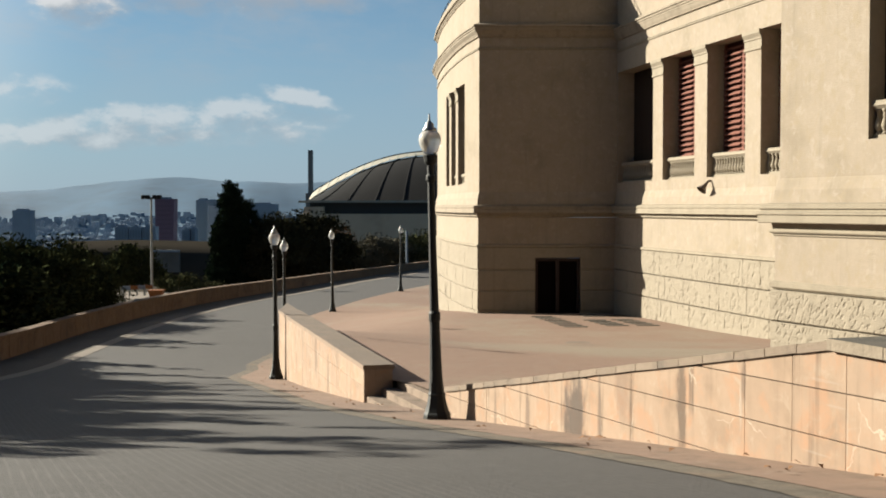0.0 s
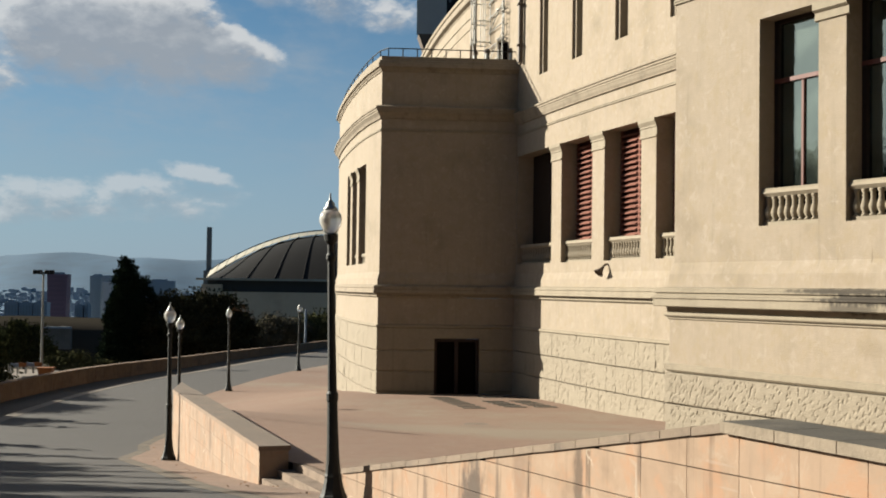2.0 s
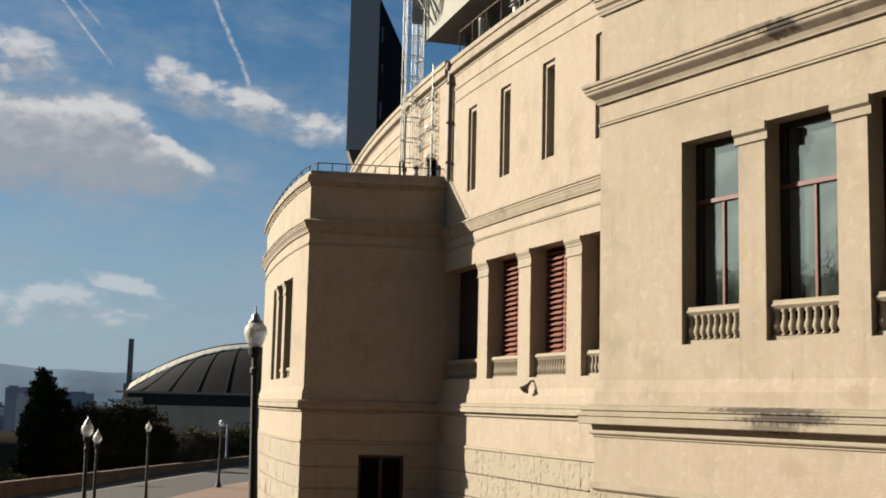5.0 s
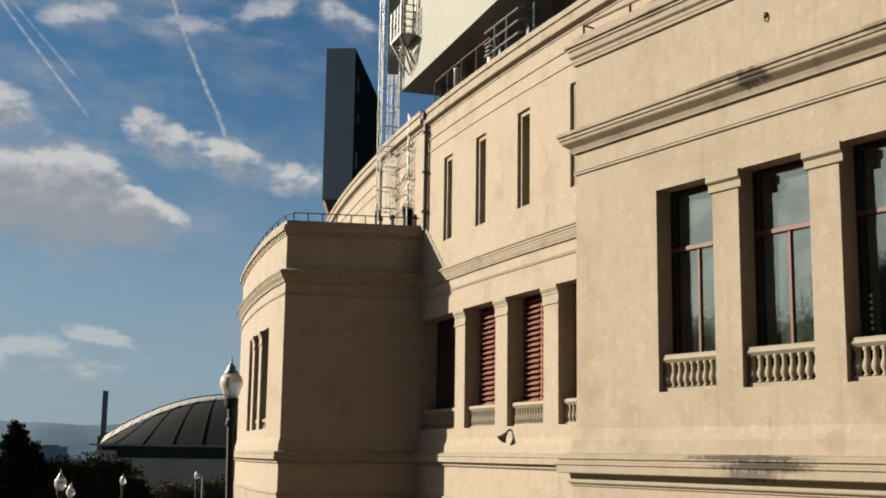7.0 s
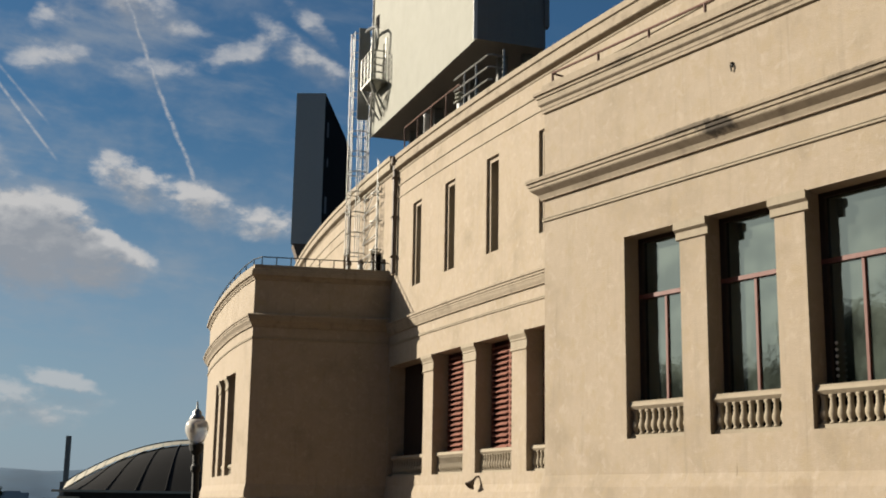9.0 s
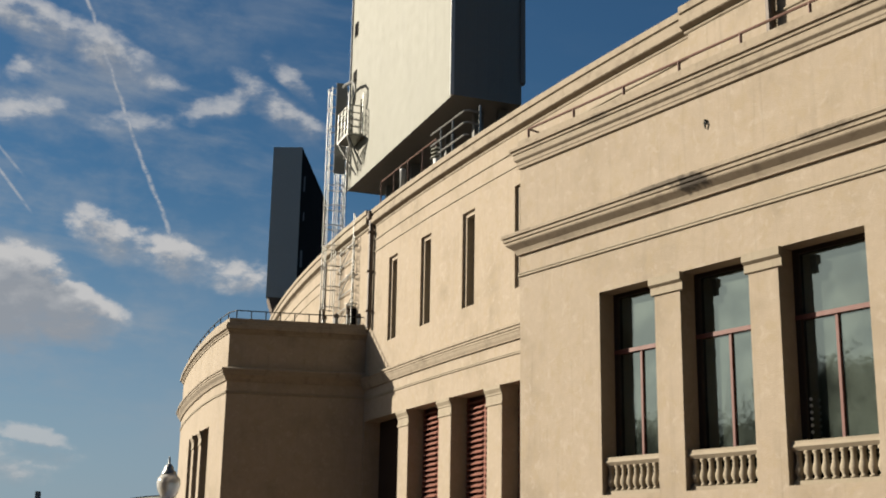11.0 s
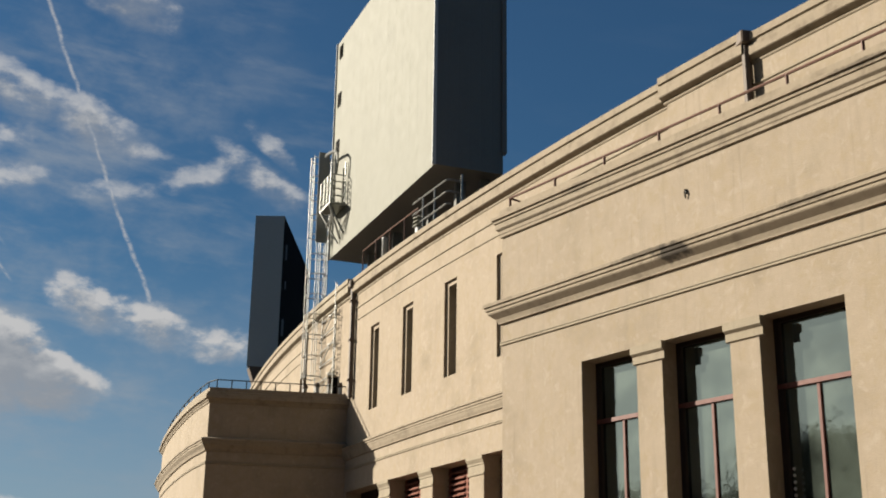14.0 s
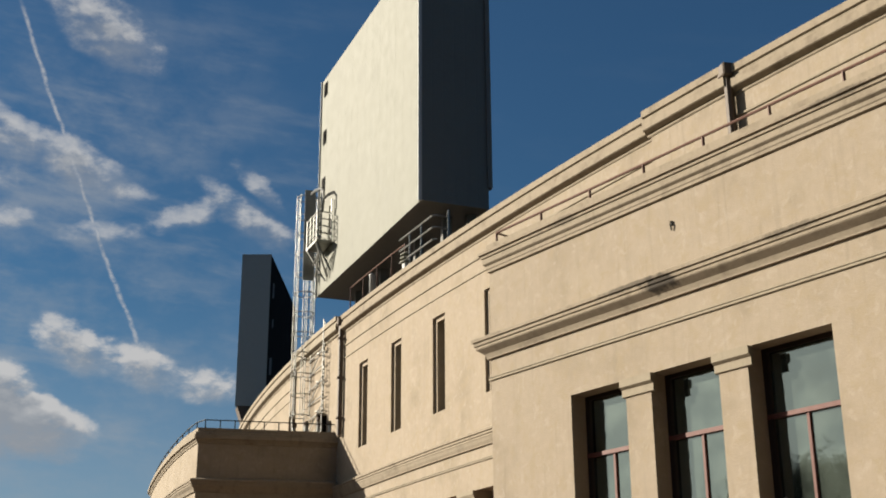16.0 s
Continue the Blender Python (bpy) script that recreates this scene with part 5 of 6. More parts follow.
for a, c in ((plat(1.1, 0.9, 21.7), plat(1.8, 0.1, 19.9)), (plat(2.7, 0.9, 21.7), plat(2.2, 0.1, 20.0)), (plat(1.2, 0.6, 20.9), plat(2.5, 0.6, 21.4)), (plat(1.4, 0.5, 20.2), plat(2.6, 0.7, 21.6)), (plat(2.75, 0.9, 21.7), plat(2.75, 0.1, 20.2))):
    part("brace", tube_bm([[a, c]], 0.06, 5), STEEL, deck)
side = thing("wall_ladder", "galvanised ladder with tie bars against the curved wall", "ladder")
sx, sy = arc_pt(61.0, 0.42)
sx += 0.12
for o in (-0.2, 0.2):
    part("stile", tube_bm([[(sx + o * 0.3, sy + o, 11.2), (sx + o * 0.3, sy + o, 17.4)]], 0.035, 5), STEEL, side)
for k in range(16):
    part("rung", tube_bm([[(sx - 0.06, sy - 0.2, 11.4 + 0.38 * k), (sx + 0.06, sy + 0.2, 11.4 + 0.38 * k)]], 0.022, 5), STEEL, side)
for z in (11.9, 12.7, 13.5, 14.3, 15.1, 15.9, 16.7):
    part("tie_bar", tube_bm([[(sx, sy, z), (LX + 0.35, LY - 0.2, z)]], 0.035, 5), STEEL, side)
for z in (12.0, 13.5, 15.0):
    part("brace", tube_bm([[(sx, sy, z + 1.1), (LX + 0.35, LY - 0.2, z)]], 0.03, 5), STEEL, side)
    part("hoop", tube_bm([[(sx + 0.2 - 0.55 * math.sin(k * math.pi / 6), sy - 0.38 * math.cos(k * math.pi / 6), z + 0.6) for k in range(7)]], 0.028, 5), STEEL, side)

# odds and ends on the pavilion roof
for x, y, h, r in ((7.0, 60.3, 0.55, 0.16), (7.6, 60.4, 0.8, 0.10), (8.2, 60.2, 0.6, 0.18), (6.4, 60.3, 0.45, 0.14)):
    v = thing("roof_vent", "grey metal roof vent with a rounded cap", "vent", "roof vents on the pavilion", at=(x, y, 11.0))
    part("pipe", lathe_bm([(r * 0.7, 0), (r * 0.7, h + 0.2)], 10), STEEL, v)
    part("cap", lathe_bm([(r, h + 0.18), (r, h + 0.3), (r * 0.6, h + 0.4), (0.02, h + 0.43)], 10), PIPE, v)
hatch = thing("roof_hatch", "small dark roof access door on the pavilion roof", "hatch", at=(7.9, 61.0, 11.0))
part("frame", box_bm(-0.35, -0.1, 0, 0.35, 0.1, 1.5, 0.02), STONE, hatch)
part("door", box_bm(-0.27, -0.14, 0.05, 0.27, -0.09, 1.4, 0.01), DARKWOOD, hatch)

# rainwater pipes on the curved wall


def downpipe(plan, s, z0, z1, out, label, clips=True):
    ob = thing("downpipe", label, "downpipe", "rainwater pipes")
    q = plan.at(s, out)
    pipe = part("pipe", tube_bm([[(q.x, q.y, z0), (q.x, q.y, z1)]], 0.13, 8), PIPE, ob)
    part("hopper", box_bm(q.x - 0.22, q.y - 0.22, z1 - 0.1, q.x + 0.22, q.y + 0.22, z1 + 0.32, 0.04), PIPE, ob)
    z = z0 + 0.8
    while clips and z < z1:
        part("bracket", box_bm(q.x - 0.17, q.y - 0.17, z, q.x + 0.17, q.y + 0.17, z + 0.08), PIPE, pipe)
        z += 2.0
    return ob


downpipe(arc, arc_s(ratio_y(0.1462)), 11.0, 16.6, 0.16, "brown rainwater pipe with hopper on the curved wall")
downpipe(arc, arc_s(67.3), 11.0, 16.6, 0.16, "brown rainwater pipe on the curved wall")
downpipe(arc, arc_s(ratio_y(0.5300)), 11.0, 16.75, 0.22, "dark rainwater pipe with hopper behind the wing roof", False)
# break-out of the parapet
ba, bb = arc_s(ratio_y(0.4420)), arc_s(ratio_y(0.5270))
band(arc, ba, bb, 11.0, 16.4, "pilaster", STUCCO, stadium, out=0.13, deep=0.3)
sweep(arc, ba - 0.12, bb + 0.1, [(o + 0.14 if o >= 0 else o, z + 0.07) for o, z in TOPP], "parapet_cornice", CORNICE, stadium)
sweep(arc, ba - 0.05, bb + 0.04, [(0.16, 13.9), (0.24, 13.95), (0.24, 14.1), (0.16, 14.15)], "string_course", STONE, stadium)

sweep(arc, arc_s(67.3), arc_s(ratio_y(0.1462)) - 0.25, [(o + 0.14 if o >= 0 else o, z + 0.07) for o, z in TOPP], "parapet_cornice", STONE, stadium)
band(arc, arc_s(67.3), arc_s(ratio_y(0.1462)) - 0.3, 11.0, 16.4, "pilaster", STUCCO, stadium, out=0.10, deep=0.25)

# loudspeaker horn, wall hook, cable clips
horn = thing("horn_loudspeaker", "dusty grey horn loudspeaker on a wall bracket", "loudspeaker")
hp = arc.at(arc_s(ratio_y(0.2190)), 0.27)
bm = lathe_bm([(0.04, -0.26), (0.055, -0.10), (0.08, 0.0), (0.12, 0.10), (0.22, 0.24), (0.21, 0.25), (0.10, 0.09), (0.05, -0.02)], 14)
bmesh.ops.rotate(bm, verts=bm.verts, matrix=Vector((0, 0, 1)).rotation_difference(Vector((-0.62, -0.2, -0.76))).to_matrix())
bmesh.ops.translate(bm, verts=bm.verts, vec=(hp.x, hp.y, 0.86))
part("horn", bm, PIPE, horn, smooth=True)
part("bracket", tube_bm([[(hp.x + 0.14, hp.y + 0.04, 1.04), (hp.x + 0.22, hp.y + 0.05, 1.05), (hp.x + 0.34, hp.y + 0.06, 1.02)]], 0.045, 6), PIPE, horn)
hook = thing("wall_hook", "small dark iron hook fixed to the wing wall", "hook")
q = wing.at(wc + 7.17, 0.0)
part("plate", box_bm(q.x - 0.03, q.y - 0.03, 9.97, q.x + 0.03, q.y + 0.03, 10.09, 0.008), IRON, hook)
part("arm", tube_bm([[(q.x, q.y, 10.06), (q.x - 0.05, q.y - 0.02, 10.07), (q.x - 0.065, q.y - 0.026, 10.0), (q.x - 0.03, q.y - 0.012, 9.86)]], 0.02, 6), IRON, hook)

# Pale balls modelled in place of bright spots mirrored in the pane.
glints = thing("hanging_beads", "row of small pale balls added for a reflection in the window", "ornament")
q = wing.at(wopen[2][0] + 0.33, -0.42)
part("glint_line", tube_bm([[(q.x, q.y, 2.5), (q.x, q.y, 6.5)]], 0.003, 5), IRON, glints)
for k in range(6):
    bm = lathe_bm([(0.01, -0.035), (0.03, -0.02), (0.036, 0.0), (0.03, 0.02), (0.01, 0.035)], 8)
    bmesh.ops.translate(bm, verts=bm.verts, vec=(q.x, q.y, 2.69 + 0.136 * k))
    part("glint", bm, GLINTWHITE, glints, smooth=True)

fence = thing("iron_railing", "black iron railing with crossed bars beyond the pavilion", "railing", at=(-0.55, 117.0, road_z(117)))
for x in (0.0, 1.2, 2.4):
    part("post", box_bm(x - 0.05, -0.05, -0.2, x + 0.05, 0.05, 1.6, 0.01), IRON, fence)
for z in (0.25, 0.95, 1.5):
    part("rail", box_bm(0.05, -0.035, z, 2.4, 0.035, z + 0.09), IRON, fence)
for x in (0.05, 1.25):
    part("brace", tube_bm([[(x, 0, 0.3), (x + 1.1, 0, 1.5)]], 0.04, 5), IRON, fence)
    part("brace", tube_bm([[(x, 0, 1.5), (x + 1.1, 0, 0.3)]], 0.04, 5), IRON, fence)

# drain gratings on the terrace
GRATE = material("dusty iron grating", (0.15, 0.13, 0.10), 0.7, 20, 0.2, 0.4, 3, 0.2, 40)
for gx, gy, dx, dy, n in ((4.05, 55.9, 0.13, -0.87, 8), (6.2, 53.5, 0.14, -0.75, 5), (7.45, 53.8, 0.15, -0.8, 5), (6.4, 56.9, 0.1, -0.8, 2), (7.6, 56.9, 0.1, -0.8, 2)):
    g = thing("drain_grating", "dark iron drain gratings set in the terrace paving", "grating", "gratings before the door")
    for k in range(n):
        x0, y0 = gx + dx * k, gy + dy * k
        f = [(x0, y0), (x0 + 0.95, y0), (x0 + 0.95, y0 + 0.42), (x0, y0 + 0.42)]
        prism("grate", [(x, y, terrace_h(x, y) - 0.05) for x, y in f], [(x, y, terrace_h(x, y) + 0.02) for x, y in f], GRATE, g)
cover = thing("manhole_cover", "round worn manhole cover in the terrace", "manhole cover", at=(4.6, 41.5, terrace_h(4.6, 41.5)))
part("rim", lathe_bm([(0.42, -0.02), (0.42, 0.012), (0.34, 0.012), (0.34, -0.02)], 20), STRIP, cover)
part("lid", lathe_bm([(0.33, -0.02), (0.33, 0.010)], 20), COPING, cover)

# ---------- far things ----------


def far_box(name, px0, px1, top, dist, z0, mat, label, depth=30.0, cat="building", group="", flare=0.0):
    """A plain tower with window bands, from its bearing limits (x over y) and height."""
    ob = thing(name, label, cat, group)
    x0, x1 = px0 * dist, px1 * dist
    w = x1 - x0
    bm = box_bm(x0, dist, z0, x1, dist + depth, top)
    if flare:
        for v in bm.verts:
            if v.co.z < z0 + 1:
                v.co.x += flare * w * (1 if v.co.x < (x0 + x1) / 2 else -1)
    wall = part("wall", bm, mat, ob)
    if group:
        for k in range(4):
            xa = x0 + w * (0.08 + 0.23 * k)
            part("window_strip", box_bm(xa, dist - 0.4, z0 + 5, xa + w * 0.11, dist + 0.4, top - 4), FARBLUE, wall)
    part("roof", box_bm(x0 + w * 0.2, dist + 2, top - 0.5, x0 + w * 0.7, dist + depth - 2, top + 3), FARGREY, ob)
    return ob


# Distance haze is put into these far facade colours: paler and bluer.
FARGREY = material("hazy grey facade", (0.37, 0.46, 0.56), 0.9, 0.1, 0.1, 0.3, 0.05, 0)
FARRED = material("haze-tinted red facade", (0.33, 0.20, 0.26), 0.8, 0.2, 0.15, 0.3, 0.05, 0)
FARBLUE = material("haze-blue glass facade", (0.30, 0.38, 0.46), 0.6, 0.1, 0.1, 0.3, 0.05, 0)
FARBAND = material("haze-tinted red glazing band", (0.27, 0.165, 0.22), 0.6, 0.1, 0.1, 0.3, 0.05, 0)
FARHOUSE = material("haze-lightened house facade", (0.50, 0.58, 0.68), 0.9, 0.1, 0.1, 0.3, 0.05, 0)
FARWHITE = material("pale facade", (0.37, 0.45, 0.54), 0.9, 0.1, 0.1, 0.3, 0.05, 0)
Q = 2164.0


def bearing(a):
    """Sideways slope of a far thing, from its bearing on a scale of 0 to 1568."""
    return (a - 784) / Q


def level(b, d):
    """Height of a far thing at the distance d, from its place below the skyline on the same scale."""
    return (367 - b) / Q * d


PALE = material("pale tower cladding", (0.86, 0.87, 0.86), 0.8, 0.1, 0.1, 0.3, 0.05, 0)
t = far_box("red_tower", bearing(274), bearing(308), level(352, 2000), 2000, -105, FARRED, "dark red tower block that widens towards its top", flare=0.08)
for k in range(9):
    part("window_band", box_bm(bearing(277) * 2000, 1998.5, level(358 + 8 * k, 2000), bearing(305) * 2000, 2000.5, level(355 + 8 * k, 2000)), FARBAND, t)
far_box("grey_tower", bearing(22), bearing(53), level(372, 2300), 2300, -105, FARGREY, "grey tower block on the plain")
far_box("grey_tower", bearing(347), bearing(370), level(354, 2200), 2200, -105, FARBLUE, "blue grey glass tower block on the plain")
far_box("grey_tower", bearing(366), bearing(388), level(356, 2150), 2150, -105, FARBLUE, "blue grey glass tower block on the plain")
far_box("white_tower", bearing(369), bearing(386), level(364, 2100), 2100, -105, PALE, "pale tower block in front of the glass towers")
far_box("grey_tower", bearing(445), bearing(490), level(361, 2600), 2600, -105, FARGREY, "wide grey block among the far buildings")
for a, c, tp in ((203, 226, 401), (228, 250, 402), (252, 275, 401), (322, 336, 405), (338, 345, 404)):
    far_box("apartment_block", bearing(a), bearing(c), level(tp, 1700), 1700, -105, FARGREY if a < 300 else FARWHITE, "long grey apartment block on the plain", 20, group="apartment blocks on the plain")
rc = random.Random(11)
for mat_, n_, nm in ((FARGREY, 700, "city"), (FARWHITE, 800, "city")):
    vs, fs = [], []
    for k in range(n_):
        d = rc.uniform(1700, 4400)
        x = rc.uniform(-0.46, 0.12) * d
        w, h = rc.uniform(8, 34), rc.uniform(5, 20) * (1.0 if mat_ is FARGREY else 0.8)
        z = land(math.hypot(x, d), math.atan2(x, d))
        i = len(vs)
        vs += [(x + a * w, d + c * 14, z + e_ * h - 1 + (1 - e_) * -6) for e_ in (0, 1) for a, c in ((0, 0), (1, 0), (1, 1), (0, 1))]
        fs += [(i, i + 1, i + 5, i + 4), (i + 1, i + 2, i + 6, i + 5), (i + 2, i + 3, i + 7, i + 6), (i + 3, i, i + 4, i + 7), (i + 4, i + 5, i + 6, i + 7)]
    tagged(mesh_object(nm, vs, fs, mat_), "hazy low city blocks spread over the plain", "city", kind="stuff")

# hills, with the blue of distance haze mixed into their colour
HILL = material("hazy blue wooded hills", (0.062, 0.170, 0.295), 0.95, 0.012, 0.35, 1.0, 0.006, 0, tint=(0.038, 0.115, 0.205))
ridge = curve([-2600, -1800, -1600, -1420, -1300, -1130, -940, -800, -670, -540, -380, 0, 900, 2600], [80, 62, 60, 70, 92, 108, 101, 112, 109, 93, 98, 104, 70, 60])
hv, hf, NX = [], [], 130
for j, (d, k) in enumerate(((3300, -0.06), (3700, 0.18), (4100, 0.55), (4400, 0.85), (4650, 1.0))):
    for i in range(NX + 1):
        x = -2600 + 5200 * i / NX
        bump = noise.noise((x * 0.004, d * 0.004, 1.0)) * 34 * (1 - abs(k - 0.5)) + noise.noise((x * 0.013, d * 0.012, 4.0)) * 12 * (1 - 0.6 * k)
        hv.append((x * d / 4650, d, -100 + (ridge(x) + 100) * max(0, k) + bump))
for j in range(4):
    for i in range(NX):
        a = j * (NX + 1) + i
        hf.append((a, a + 1, a + NX + 2, a + NX + 1))
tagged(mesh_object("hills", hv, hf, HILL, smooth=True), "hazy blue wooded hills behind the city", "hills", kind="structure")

# pale houses up the foot of the hills
vs, fs = [], []
for k in range(1500):
    d = 3320 + 560 * rc.random() ** 1.4
    x = rc.uniform(-0.44, 0.0) * d
    kk = float(np.interp(d, (3300, 3700, 4100), (-0.06, 0.18, 0.55)))
    z = -100 + (ridge(x * 4650 / d) + 100) * max(0, kk)
    w, h = rc.uniform(5, 24), rc.uniform(2, 9)
    i = len(vs)
    vs += [(x + a * w, d + c * 10, z + (h + 8 if e_ else -14)) for e_ in (0, 1) for a, c in ((0, 0), (1, 0), (1, 1), (0, 1))]
    fs += [(i, i + 1, i + 5, i + 4), (i + 1, i + 2, i + 6, i + 5), (i + 2, i + 3, i + 7, i + 6), (i + 3, i, i + 4, i + 7), (i + 4, i + 5, i + 6, i + 7)]
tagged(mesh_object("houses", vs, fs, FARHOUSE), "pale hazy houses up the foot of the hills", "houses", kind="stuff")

# brown bank with its retaining wall, between the trees and the city
BANK = material("dry brown field", (0.06, 0.053, 0.043), 0.95, 0.3, 0.2, 0.6, 0.06, 0.3, 1.0, tint=(0.03, 0.028, 0.02), spec=0.0)
bank = thing("field_bank", "dry brown grass bank below the trees", "bank", kind="structure")
bv, bf = [], []
for j, (d, py, dz) in enumerate(((232, 452, -6), (236, 447, 0), (262, 435, 0), (300, 426, 0), (330, 427, -8))):
    for i in range(25):
        px = 120 + 12 * i
        bv.append((bearing(px) * d, d, level(py + 1.2 * math.sin(px * 0.02), d) + dz))
for j in range(4):
    for i in range(24):
        a = j * 25 + i
        bf.append((a, a + 1, a + 26, a + 25))
mesh_object("slope", bv, bf, BANK, bank, smooth=True)
field_wall = thing("field_wall", "dull grey panelled wall at the foot of the bank", "wall")
WALLG = material("dull grey wall panels", (0.22, 0.21, 0.19), 0.9, 1.0, 0.15, 0.4, 0.3, 0)
for k in range(5):
    xa, xb = bearing(262 + 11 * k) * 228, bearing(272.5 + 11 * k) * 228
    part("panel", box_bm(xa, 228, level(482, 228), xb, 229, level(444, 228) + 0.15 * (k % 2)), WALLG, field_wall)
part("beam", box_bm(bearing(261) * 228, 227.7, level(446, 228), bearing(317) * 228, 228.2, level(443, 228)), FARGREY, field_wall)

# domed arena
DOME = material("dark dome sheeting", (0.018, 0.017, 0.016), 0.85, 0.6, 0.12, 0.25, 0.1, 0, spec=0.1)
RIMW = material("pale dome rim", (0.60, 0.56, 0.44), 0.7, 1.0, 0.15, 0.3, 0.3, 0)
ARENAW = material("arena concrete", (0.95, 0.76, 0.53), 0.9, 0.5, 0.1, 0.4, 0.1, 0)
CLERE = material("dim clerestory glazing", (0.085, 0.074, 0.064), 0.7, 0.6, 0.15, 0.3, 0.2, 0)
arena = thing("domed_arena", "arena with a dark ribbed dome and pale rim", "arena")
DD, DC, DW = 330.0, -3.2, 35.5
ZE, ZH = level(358, DD), 14.2


def dome_pt(u, v, up=0.0):
    crest = ZH * (1 - abs(u) ** 2.1)
    return (DC + DW * u, DD + 42 * v * (1 - 0.25 * u * u), ZE + crest * math.sin(v * math.pi / 2) + up)


NU, NV = 40, 10
dv = [dome_pt(-1 + 2 * i / NU, j / NV) for j in range(NV + 1) for i in range(NU + 1)]
df = [(j * (NU + 1) + i, j * (NU + 1) + i + 1, (j + 1) * (NU + 1) + i + 1, (j + 1) * (NU + 1) + i) for j in range(NV) for i in range(NU)]
mesh_object("dome", dv, df, DOME, arena, smooth=True)
for k in range(-4, 5):
    u = k * 0.215
    part("rib", tube_bm([[dome_pt(u * (1 - 0.35 * v), v, 0.05) for v in [i / 12 for i in range(13)]]], 0.16, 5), DOME, arena)
NS = 28
for k in range(NS):
    ua, ub = -1 + 2 * k / NS + 0.002, -1 + 2 * (k + 1) / NS - 0.002
    thick = 1.35 + 1.6 * abs((ua + ub) / 2) ** 3
    pa, pb, pc, pd = dome_pt(ua, 1.0, 0.1), dome_pt(ub, 1.0, 0.1), dome_pt(ub, 1.0, thick), dome_pt(ua, 1.0, thick)
    wide = 0.16 + 0.16 * abs((ua + ub) / 2)
    mesh_object("rim_plate", [dome_pt(ua, 1 - wide, 0.6), dome_pt(ub, 1 - wide, 0.6), dome_pt(ub, 1.0, thick), dome_pt(ua, 1.0, thick)], [(0, 1, 2, 3)], RIMW, arena)
    mesh_object("rim_panel", [(pa[0] - 0.3, pa[1] - 2, pa[2]), (pb[0] - 0.3, pb[1] - 2, pb[2]), pc, pd], [(0, 1, 2, 3)], RIMW, arena)
mesh_object("rim_top", [dome_pt(-1 + 2 * i / NU, 1.0, 1.35 + 1.6 * abs(-1 + 2 * i / NU) ** 3 + z) for z in (0.0, 0.3) for i in range(NU + 1)], [(i, i + 1, NU + 2 + i, NU + 1 + i) for i in range(NU)], DOME, arena)
part("eave", box_bm(DC - DW, DD - 2.5, ZE - 0.1, DC + DW, DD + 1, ZE + 0.45), RIMW, arena, "pale eave beam")
part("clerestory", box_bm(DC - DW * 0.92, DD - 0.5, ZE - 3.1, DC + DW, DD + 4, ZE), CLERE, arena)
part("wall", box_bm(DC - DW * 1.0, DD - 5, -30, DC + DW, DD + 20, ZE - 3.1), ARENAW, arena)
part("end_block", box_bm(bearing(541) * DD, DD - 4, -20, bearing(575) * DD, DD + 3, level(366, DD)), ARENAW, arena)
SLAB = material("dark hazy concrete", (0.24, 0.28, 0.30), 0.9, 0.3, 0.1, 0.3, 0.1, 0)
ch = thing("slab_tower", "slender dark concrete slab tower beside the arena", "tower")
part("shaft", box_bm(bearing(545.5) * 400, 400, -40, bearing(553) * 400, 403, level(266, 400)), SLAB, ch)
part("plinth", box_bm(bearing(541) * 398, 398, -40, bearing(560) * 398, 404, level(342, 398)), SLAB, ch)

# floodlight mast, pale pole and the building site beyond the parapet
mast = thing("floodlight_mast", "tall pale floodlight mast beyond the parapet", "floodlight mast", at=(bearing(268) * 100, 100, -14))
H = level(350, 100) + 14
part("pole", lathe_bm([(0.14, 0), (0.11, H * 0.5), (0.08, H)], 10), STEEL, mast)
arm = part("cross_arm", box_bm(-0.75, -0.05, H - 0.05, 0.75, 0.05, H + 0.05), STEEL, mast)
for x in (-0.62, -0.25, 0.3, 0.7):
    part("floodlight", box_bm(x - 0.16, -0.3, H - 0.12, x + 0.16, 0.1, H + 0.22, 0.03), IRON, arm)
pole = thing("flag_pole", "thin pale pole behind the parapet", "pole", at=(bearing(720) * 131, 131, -10))
part("pole", lathe_bm([(0.14, 0), (0.11, 10 + level(408, 131))], 8), FARWHITE, pole)
ORANGE = material("orange paint", (0.45, 0.16, 0.035), 0.6, 4, 0.15, 0.3, 1, 0)
skip = thing("builders_skip", "orange builder's skip on the site below the parapet", "skip", at=(bearing(276) * 96, 96, level(524, 96)))
bm = box_bm(-0.55, -0.5, -0.2, 0.55, 0.5, 0.42)
for v in bm.verts:
    if v.co.z < 0:
        v.co.x *= 0.7
tub = part("body", bm, ORANGE, skip)
part("rim", box_bm(-0.6, -0.55, 0.40, 0.6, 0.55, 0.48), ORANGE, tub)
for k in range(4):
    s_ = thing("site_barrier", "pale and orange barrier on the building site", "barrier", "barriers on the site", at=(bearing(222 + 11 * k) * 97, 97 + k * 0.4, level(520, 97)))
    part("board", box_bm(-0.35, -0.04, 0.3, 0.35, 0.04, 0.62, 0.01), ORANGE if k % 2 else FARWHITE, s_)
    for x in (-0.3, 0.3):
        part("leg", box_bm(x - 0.03, -0.2, -0.2, x + 0.03, 0.2, 0.32), STEEL, s_)
yard = tagged(mesh_object("site_yard", [(-31, 88, -7.35), (-19.4, 88, -7.35), (-20, 104, -7.2), (-33, 104, -7.2)], [(0, 1, 2, 3)], STRIP), "pale bare yard of the building site", "ground", kind="structure")

# ---------- trees ----------


